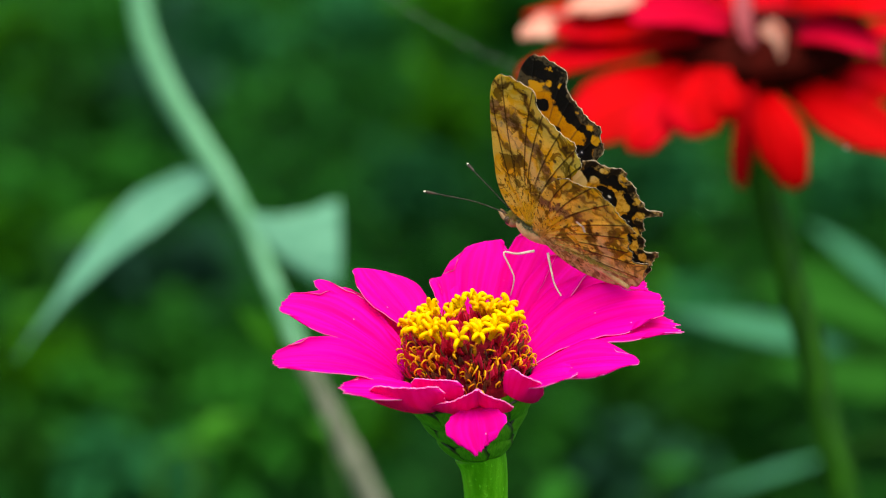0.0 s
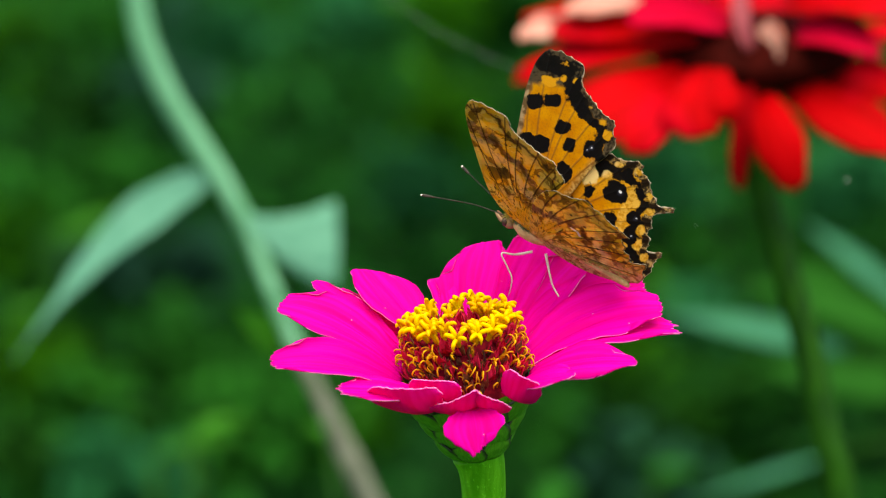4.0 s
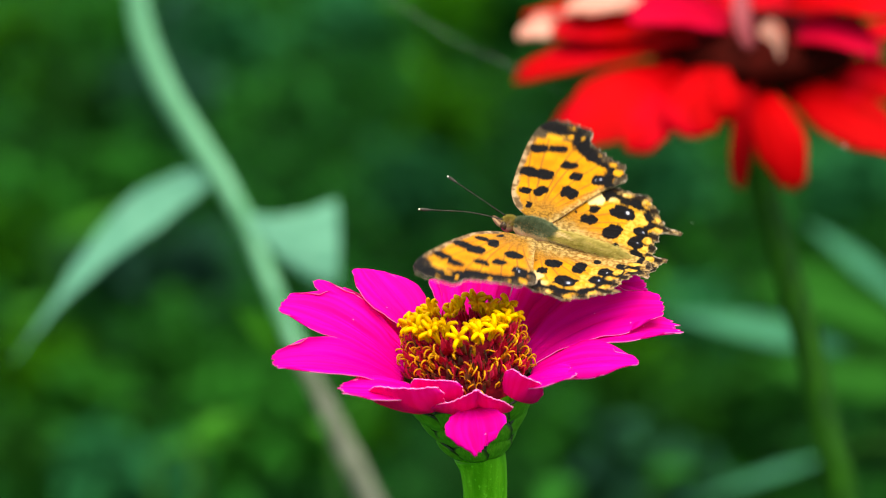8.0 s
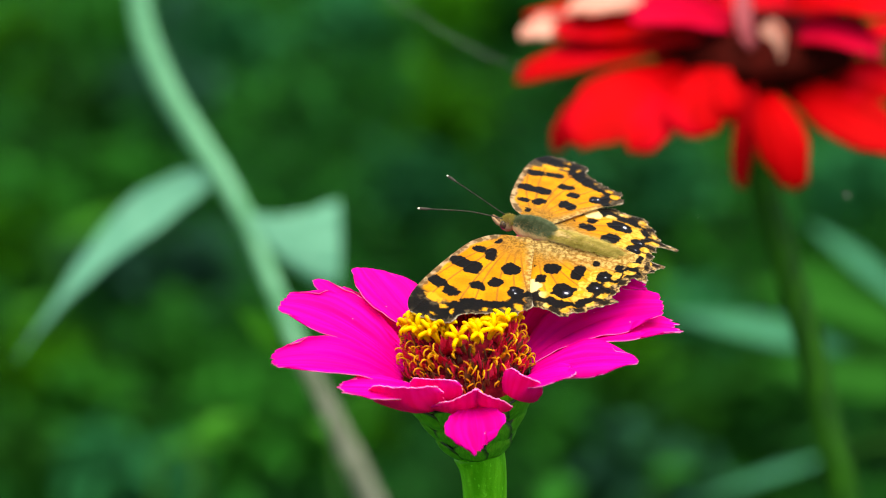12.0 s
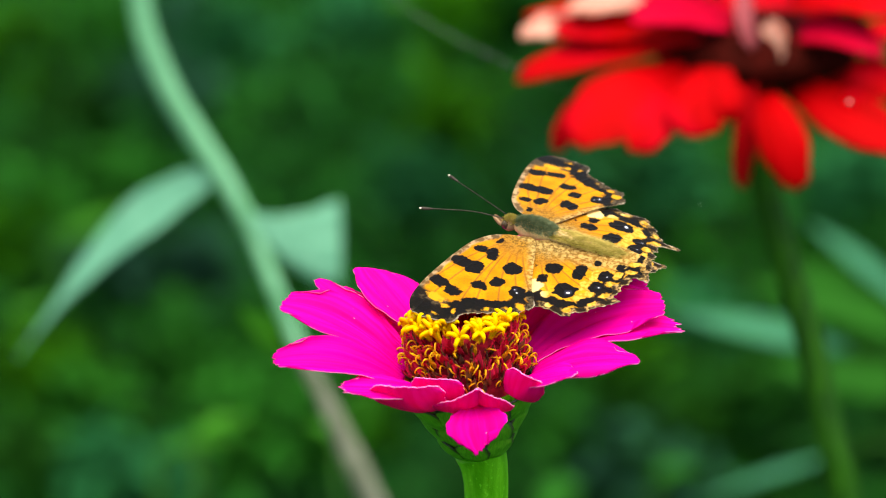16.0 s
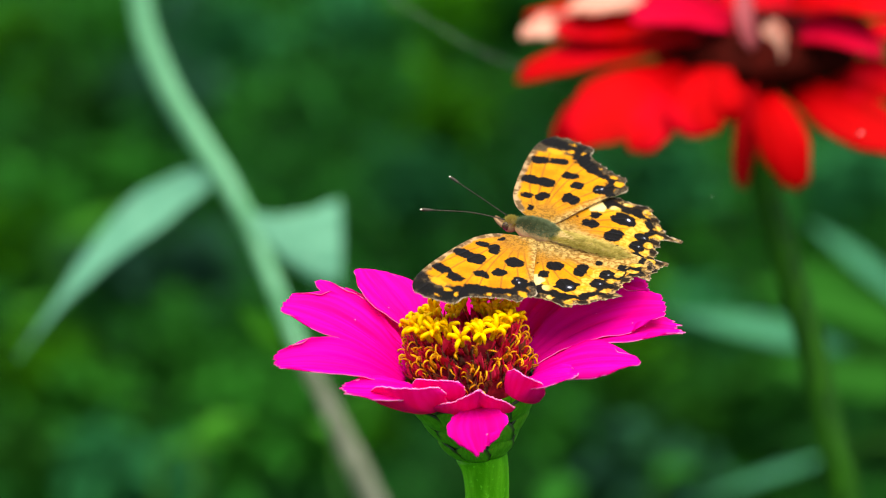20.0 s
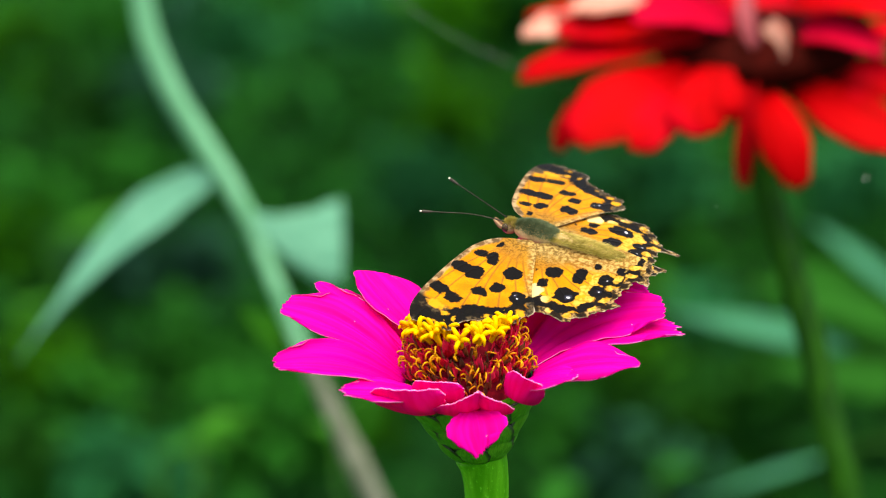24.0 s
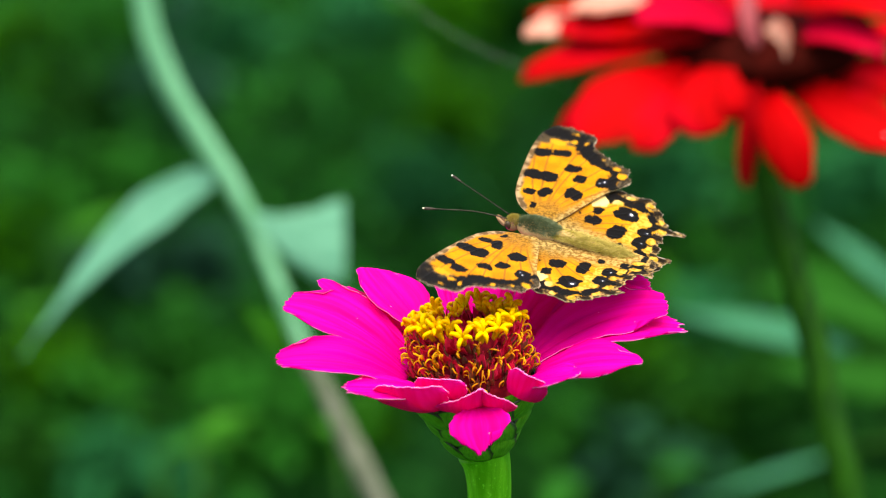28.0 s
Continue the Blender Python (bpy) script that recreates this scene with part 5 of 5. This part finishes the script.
def behind():
    rng = random.Random(21)
    spots = [(-0.067, 0.823, 0.375, 9, 46, LEAF_LIME), (-0.104, 0.978, 0.329, 9, 50, LEAF_LIME), (-0.025, 0.772, 0.389, 7, 40, LEAF_LIME), (-0.166, 1.359, 0.308, 9, 60, LEAF_LIME), (0.037, 1.028, 0.309, 8, 50, LEAF), (0.094, 1.241, 0.245, 9, 55, LEAF), (0.40, 1.7, 0.26, 10, 80, LEAF)]
    for i, (x, y, h, n, s, mat) in enumerate(spots):
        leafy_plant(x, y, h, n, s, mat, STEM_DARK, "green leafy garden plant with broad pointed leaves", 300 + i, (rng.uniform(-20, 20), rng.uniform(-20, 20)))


behind()

dim_plant = thing("garden_plant", pose(0.15, 0.87, 0), "garden plant with long dull blue-green leaves", "plant", "garden plants")
part("stem", tube([(0.7, -39.7, -20), (-5.3, -59.7, 323.1), (-3.6, -47.2, 373.2), (-5.3, -40.6, 400.0), (-8.4, -36.4, 416.7)], [4, 3.6, 3.0, 2.4, 1.4], 8), STEM_DARK, dim_plant)
part("leaf_stalk", tube([(-3.6, -47.2, 373.2), (-21.2, -47.5, 376.2), (-38.9, -47.7, 371.2)], [1.2, 1.0, 0.8], 6), STEM_DARK, dim_plant)
part("leaf_stalk", tube([(-5.3, -40.6, 400.0), (-18.2, -40.1, 401.8), (-31.1, -39.6, 403.6)], [1.2, 1.0, 0.8], 6), STEM_DARK, dim_plant)
part("leaf", blade((-31.1, -39.6, 403.6), (-59.5, -38.0, 410.7), (-91.4, -36.8, 415.0), (0, 0.6, 0.8), 9, LEAFS, 0.1, 0.3, 0, 0.4, 14, 6, 0, 1), [LEAF_DIM] * 3, dim_plant)
part("leaf", blade((-8.0, -37.2, 413.3), (-32.3, -31.9, 434.3), (-44.9, -30.1, 441.7), (0.3, 0.6, 0.7), 7, LEAFS, 0.1, 0.3, 0, 0.4, 14, 6, 0, 2), [LEAF_DIM] * 3, dim_plant)
part("leaf", blade((-38.9, -47.7, 371.2), (-54.0, -48.8, 366.9), (-84.0, -51.3, 357.0), (0.2, 0.6, 0.7), 3.4, LEAFS, 0.1, 0.3, 0, 0.4, 14, 6, 0, 3), [LEAF_DIM] * 3, dim_plant)
part("leaf", blade((-7.0, -38.9, 406.6), (-33.0, -34.2, 425.9), (-65.5, -35.1, 421.7), (0, 0.5, 0.85), 22, LEAFS, 0.1, 0.3, 0, 0.4, 14, 6, 0, 4), [LEAF] * 3, dim_plant)
part("leaf", blade((-5.3, -42.6, 391.6), (-35.5, -40.0, 402.5), (-62.1, -41.4, 396.6), (0, 0.5, 0.85), 20, LEAFS, 0.1, 0.3, 0, 0.4, 14, 6, 0, 5), [LEAF] * 3, dim_plant)


def thicket(name, label, count, box, sizes, mat, seed, heap, spread=0.05):
    """Loose foliage that nobody could count: bent pointed leaves in a body. heap(x, y): the height it reaches."""
    rng = np.random.default_rng(seed)
    verts, faces = [], []
    for i in range(count):
        x, y = rng.uniform(box[0], box[1]) + rng.normal(0, spread), rng.uniform(box[2], box[3]) + rng.normal(0, spread)
        z = heap(x, y) * rng.uniform(0.05, 1.0) ** 0.7
        a, tilt = rng.uniform(0, 6.28), rng.uniform(-0.5, 0.8)
        ln = rng.uniform(*sizes)
        d = np.array([math.cos(a) * math.cos(tilt), math.sin(a) * math.cos(tilt), math.sin(tilt)])
        s = np.array([-math.sin(a), math.cos(a), rng.uniform(-0.4, 0.4)])
        s /= np.linalg.norm(s)
        n = np.cross(d, s)
        p = np.array([x, y, z])
        k = len(verts)
        for u, w, b in ((0, 0.02, 0), (0.3, 0.2, 0.08), (0.65, 0.17, 0.05), (1.0, 0.01, -0.12)):
            c = p + d * ln * u + n * ln * b
            verts += [tuple(c + s * ln * w), tuple(c - n * ln * 0.03), tuple(c - s * ln * w)]
        for r in range(3):
            o = k + r * 3
            faces += [(o, o + 3, o + 4, o + 1), (o + 1, o + 4, o + 5, o + 2)]
    me = bpy.data.meshes.new(name)
    me.from_pydata(verts, [], faces)
    me.materials.append(mat)
    me.shade_smooth()
    return tagged(new(name, me), label, "foliage", kind="stuff")


def bed(x, y):
    return 0.16 + 0.10 * math.sin(x * 5 + 1) * math.sin(y * 4) + 0.08 * y


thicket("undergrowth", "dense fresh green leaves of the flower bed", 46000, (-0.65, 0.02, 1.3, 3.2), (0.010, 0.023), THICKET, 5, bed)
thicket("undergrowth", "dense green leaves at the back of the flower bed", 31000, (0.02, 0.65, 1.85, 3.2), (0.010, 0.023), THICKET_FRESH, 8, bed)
thicket("undergrowth", "dense green leaves of the flower bed, shade put into their colour", 14000, (0.02, 0.65, 1.3, 1.85), (0.010, 0.023), THICKET_SHADED, 9, bed)
thicket("hedge", "tall dark green hedge behind the flower bed", 9000, (-3.0, 3.0, 3.4, 5.0), (0.07, 0.14), THICKET, 6, lambda x, y: 1.5 + 0.3 * math.sin(x * 3))
thicket("weeds", "low green weeds round the zinnia stems", 9000, (-1.6, 1.6, -0.9, 1.2), (0.04, 0.08), THICKET, 7, lambda x, y: 0.10, 0.25)


def clumps(label, rows, mat, seed):
    """Patches of one kind of weed on top of the bed: place, half width and half height of each."""
    rng = np.random.default_rng(seed)
    verts, faces = [], []
    for x, y, z, rx, rz in rows:
        for i in range(int(110 + 2.2e5 * rx * rz)):
            u, v, w = rng.normal(0, 0.48, 3)
            a, tilt, ln = rng.uniform(0, 6.28), rng.uniform(-0.4, 0.9), rng.uniform(0.008, 0.018)
            d = np.array([math.cos(a) * math.cos(tilt), math.sin(a) * math.cos(tilt), math.sin(tilt)])
            s = np.array([-math.sin(a), math.cos(a), rng.uniform(-0.4, 0.4)])
            n = np.cross(d, s)
            p = np.array([x + u * rx, y + v * rx * 1.5, max(z + w * rz, 0.02)])
            k = len(verts)
            for t, h, b in ((0, 0.03, 0), (0.35, 0.22, 0.08), (0.7, 0.16, 0.04), (1.0, 0.01, -0.12)):
                c = p + d * ln * t + n * ln * b
                verts += [tuple(c + s * ln * h), tuple(c - n * ln * 0.04), tuple(c - s * ln * h)]
            for r in range(3):
                o = k + r * 3
                faces += [(o, o + 3, o + 4, o + 1), (o + 1, o + 4, o + 5, o + 2)]
    me = bpy.data.meshes.new("weed_patch")
    me.from_pydata(verts, [], faces)
    me.materials.append(mat)
    me.shade_smooth()
    tagged(new("weed_patch", me), label, "foliage", kind="stuff")


clumps("patches of fresh yellow-green weeds in the bed", [(-0.196, 1.768, 0.294, 0.018, 0.021), (-0.185, 1.506, 0.269, 0.014, 0.014), (-0.164, 1.378, 0.248, 0.020, 0.013), (-0.000, 1.700, 0.326, 0.022, 0.020), (-0.003, 1.621, 0.294, 0.015, 0.019), (0.070, 1.448, 0.222, 0.010, 0.025), (0.074, 1.494, 0.241, 0.014, 0.009), (-0.037, 1.412, 0.220, 0.014, 0.014)], CLUMP_LIME, 40)
clumps("patches of bright green weeds in the bed", [(-0.155, 1.753, 0.305, 0.020, 0.018), (-0.176, 1.554, 0.274, 0.017, 0.014), (-0.088, 1.364, 0.222, 0.022, 0.024), (-0.073, 1.413, 0.229, 0.014, 0.014), (-0.145, 1.356, 0.240, 0.013, 0.013), (0.045, 1.419, 0.211, 0.016, 0.014), (0.163, 1.495, 0.241, 0.021, 0.014), (-0.137, 1.578, 0.278, 0.014, 0.010), (-0.059, 1.390, 0.219, 0.018, 0.016), (-0.046, 1.424, 0.226, 0.011, 0.011), (-0.114, 1.426, 0.242, 0.016, 0.014), (-0.076, 1.447, 0.239, 0.011, 0.014), (-0.093, 1.408, 0.233, 0.014, 0.011)], CLUMP_GREEN, 41)
clumps("patches of green weeds with shade put into their dark colour", [(-0.166, 1.667, 0.290, 0.020, 0.015), (-0.167, 1.603, 0.281, 0.015, 0.010), (-0.172, 1.400, 0.254, 0.014, 0.011), (-0.168, 1.287, 0.239, 0.013, 0.015), (0.096, 1.446, 0.220, 0.021, 0.016), (0.123, 1.450, 0.219, 0.014, 0.018), (0.024, 1.689, 0.326, 0.012, 0.015), (0.074, 1.424, 0.212, 0.016, 0.014), (0.090, 1.423, 0.210, 0.014, 0.014), (0.080, 1.447, 0.220, 0.014, 0.011)], CLUMP_SHADED, 42)
clumps("patches of dark bluish weeds in the bed", [(-0.121, 1.730, 0.310, 0.010, 0.020), (-0.117, 1.650, 0.294, 0.010, 0.015), (-0.140, 1.675, 0.296, 0.011, 0.015), (-0.107, 1.502, 0.258, 0.012, 0.016), (0.058, 1.407, 0.205, 0.014, 0.014), (0.085, 1.400, 0.202, 0.016, 0.011), (-0.140, 1.497, 0.262, 0.014, 0.014)], CLUMP_BLUE, 43)
clumps("patches of bluish-green weeds in the bed", [(-0.140, 1.302, 0.231, 0.013, 0.013), (-0.118, 1.311, 0.223, 0.013, 0.011), (-0.100, 1.705, 0.310, 0.018, 0.015), (0.155, 1.576, 0.276, 0.019, 0.014), (0.177, 1.586, 0.281, 0.014, 0.014), (-0.045, 1.709, 0.322, 0.018, 0.013), (0.047, 1.576, 0.277, 0.014, 0.014), (0.098, 1.493, 0.240, 0.014, 0.008), (0.093, 1.580, 0.280, 0.014, 0.012), (-0.016, 1.576, 0.277, 0.017, 0.014)], CLUMP_TEAL, 44)


# ---- what moves ----
def motions():
    # the zinnia sways on its stem by (dx, dz) millimetres and carries the butterfly
    sway = [(0, 0, 0), (0.5, 0.08, -0.04), (1, -0.04, -0.01), (1.5, 0.01, 0.01), (2, -0.09, 0.05), (2.5, -0.19, 0), (3, -0.12, 0.04), (3.5, -0.05, 0.06),
        (5.5, 0.02, 0.06), (6, 0.32, -0), (6.5, 0.26, -0.1), (7, -0.15, -0.11), (7.5, 0.05, 0.03), (8, 0.16, -0.01), (8.5, 0.03, -0.06), (9, -0.24, -0.04),
        (9.5, -0.07, -0.01), (10, -0.17, 0.02), (10.5, -0.14, 0.08), (11, -0.28, 0.05), (11.5, -0.23, 0.11), (12, -0.2, 0.14), (12.5, -0.52, 0.14), (14.5,
        -0.25, 0.26), (15, -0, 0.31), (15.5, 0.13, 0.3), (16, -0.06, 0.15), (16.5, -0.04, 0.15), (17, -0.05, 0.15), (17.5, -0.05, 0.15), (18, -0.06, 0.06),
        (18.5, -0.01, 0.09), (19, 0.04, 0.06), (19.5, 0.07, -0.03), (20, 0.03, -0.09), (20.5, -0.11, -0.2), (21, -0.19, -0.23), (21.5, -0.25, -0.32), (23.5,
        -0.3, -0.46), (24, -0.3, -0.48), (24.5, -0.4, -0.39), (25, -0.81, -0.53), (25.5, -0.35, -0.35), (26, -0.3, -0.23), (26.5, -0.41, -0.09), (27, -0.35,
        -0.14), (27.5, -0.12, -0.01), (28, -0.19, -0.03)]
    walk(zinnia, [(t, pose(dx * MM, 0, 0.62 + dz * MM)) for t, dx, dz in sway])
    drift = [(0.0, 76.3, 613.1), (1.5, 75.4, 616.1), (3.2, 77.6, 604.0), (5.6, 75.0, 614.7), (7.0, 75.5, 613.8), (8.5, 76.6, 613.0), (10.0, 77.3, 606.3), (12.2, 76.6, 603.4),
             (14.6, 76.6, 615.6), (16.0, 76.6, 622.6), (18.0, 78.0, 621.4), (20.0, 78.9, 616.1), (21.4, 79.6, 615.6), (23.6, 79.8, 606.3), (25.5, 78.9, 611.0), (28.0, 82.9, 615.6)]
    walk(fluffs[0], [(t, pose(x * MM, 0.2, z * MM)) for t, x, z in drift])
    drift = [(0.0, 42.3, 626.3), (3.2, 42.3, 624.2), (7.0, 41.3, 624.3), (10.0, 41.9, 625.6), (14.6, 42.0, 626.3), (18.0, 43.7, 630.4), (21.4, 44.8, 628.5), (28.0, 45.0, 627.2)]
    walk(fluffs[1], [(t, pose(x * MM, 0.09, z * MM)) for t, x, z in drift])
    first, later = (-10.81, -17.2, 146.45), (-13.43, -12.13, 158.69)
    stand = [(t, pose(0.01272 + dx * MM, 0.01744, 0.64033 + dz * MM, *(first if t < 4.5 else later))) for t, dx, dz in [(25, -0.45, -0.3) if row[0] == 25 else row for row in sway]]
    walk(butterfly, stand)
    keep = pose(0, 0, 0, *first).inverted() @ pose(0, 0, 0, *later)
    for leg in legs:
        walk(leg, [(0.0, keep), (3.5, keep), (5.5, pose(0, 0, 0)), (28.0, pose(0, 0, 0))])
    # the lift of the wings in degrees: 0 spread flat, 90 closed over the back
    beat = [(0, 86), (0.1, 84), (0.2, 82), (0.3, 78), (0.4, 71), (0.5, 63), (0.6, 51), (0.7, 38), (0.8, 23), (0.9, 6), (1, -7), (1.1, -7), (1.2, -3),
        (1.3, 1), (1.4, 8), (1.5, 17), (1.6, 27), (1.7, 40), (1.8, 56), (1.9, 73), (2, 84), (2.1, 90), (2.2, 92), (2.3, 90), (2.4, 86), (2.5, 84), (2.6, 78),
        (2.7, 73), (2.8, 63), (2.9, 52), (3, 49), (3.1, 51), (3.2, 56), (3.3, 63), (3.4, 68), (3.5, 68), (3.9, 72), (4.3, 60), (4.7, 48), (5.1, 36), (5.3,
        36), (5.5, 41), (5.6, 56), (5.7, 76), (5.8, 81), (5.9, 80), (6, 78), (6.1, 71), (6.2, 57), (6.3, 45), (6.4, 36), (6.5, 24), (6.6, 11), (6.7, 3), (6.8,
        5), (6.9, 10), (7, 19), (7.1, 27), (7.2, 36), (7.3, 43), (7.4, 49), (7.5, 49), (7.6, 45), (7.7, 43), (7.8, 36), (7.9, 24), (8, 11), (8.2, -4), (8.4,
        -1), (8.6, 13), (8.8, 21), (9, 10), (9.2, -4), (9.4, -4), (9.6, 4), (9.8, 13), (9.9, 15), (10, 13), (10.1, 7), (10.2, 1), (10.3, -4), (10.4, -6),
        (10.5, -5), (10.6, -4), (10.7, -1), (10.8, 2), (10.9, 5), (11, 4), (11.2, -2), (11.4, -5), (11.6, -4), (11.8, 0), (12, -4), (12.2, -6), (12.4, -5),
        (12.7, -3), (13, -5), (13.4, -2), (13.8, -6), (14.2, -3), (14.5, -6), (14.7, -8), (14.9, -6), (15.1, -3), (15.3, -4), (15.5, -8), (15.7, -7), (15.9,
        -4), (16.1, -4), (16.3, -7), (16.5, -8), (16.7, -6), (16.9, -4), (17.1, -7), (17.3, -9), (17.5, -7), (17.7, -4), (17.9, -7), (18.1, -9), (18.3, -8),
        (18.5, -6), (18.7, -4), (18.9, -8), (19.1, -10), (19.3, -8), (19.5, -6), (19.7, -5), (19.8, -2), (20, 4), (20.2, 10), (20.4, 4), (20.6, -4), (20.8,
        1), (21, 8), (21.2, 7), (21.4, 0), (21.6, -3), (21.9, 2), (22.3, -4), (22.7, 1), (23.1, -3), (23.3, 3), (23.5, 6), (23.7, -2), (23.9, -7), (24.1, -4),
        (24.3, -1), (24.5, -2), (24.7, -6), (24.8, -5), (25, -6), (25.1, -3), (25.2, -1), (25.3, -4), (25.4, -6), (25.5, -6), (25.6, -2), (25.7, 4), (25.8,
        6), (25.9, 3), (26, -1), (26.1, -5), (26.2, -4), (26.3, -3), (26.4, 0), (26.5, 8), (26.6, 17), (26.7, 32), (26.8, 49), (26.9, 53), (27, 52), (27.1,
        43), (27.2, 35), (27.3, 17), (27.4, 4), (27.5, -2), (27.6, -3), (27.7, -2), (27.8, 0), (27.9, 3), (28, 8)]
    for (side, name), ob in wings.items():
        s = 1 if side == "left" else -1
        # the hindwings trail a little, the left one more
        lag = [(-7, 5), (4, 6.5), (11, 9.5), (20, 10), (45, 4), (62, 4), (86, 10)] if s > 0 else [(-7, 3), (55, 3), (79, 3), (86, -3.6)]
        less = [np.interp(lift, *zip(*lag)) if name == "hindwing" else 0 for t, lift in beat]
        # at half beat the wings stand a little higher, above all the right ones
        sag = [np.interp(lift, (20, 45, 60, 75), (0, -0.5, -2, 0) if s > 0 else (0, -2.5, -2.5, 0)) for t, lift in beat]
        walk(ob, [(t, pose(0, s * 1.55 * MM, 0, s * (lift - d - g))) for (t, lift), d, g in zip(beat, less, sag)])


motions()
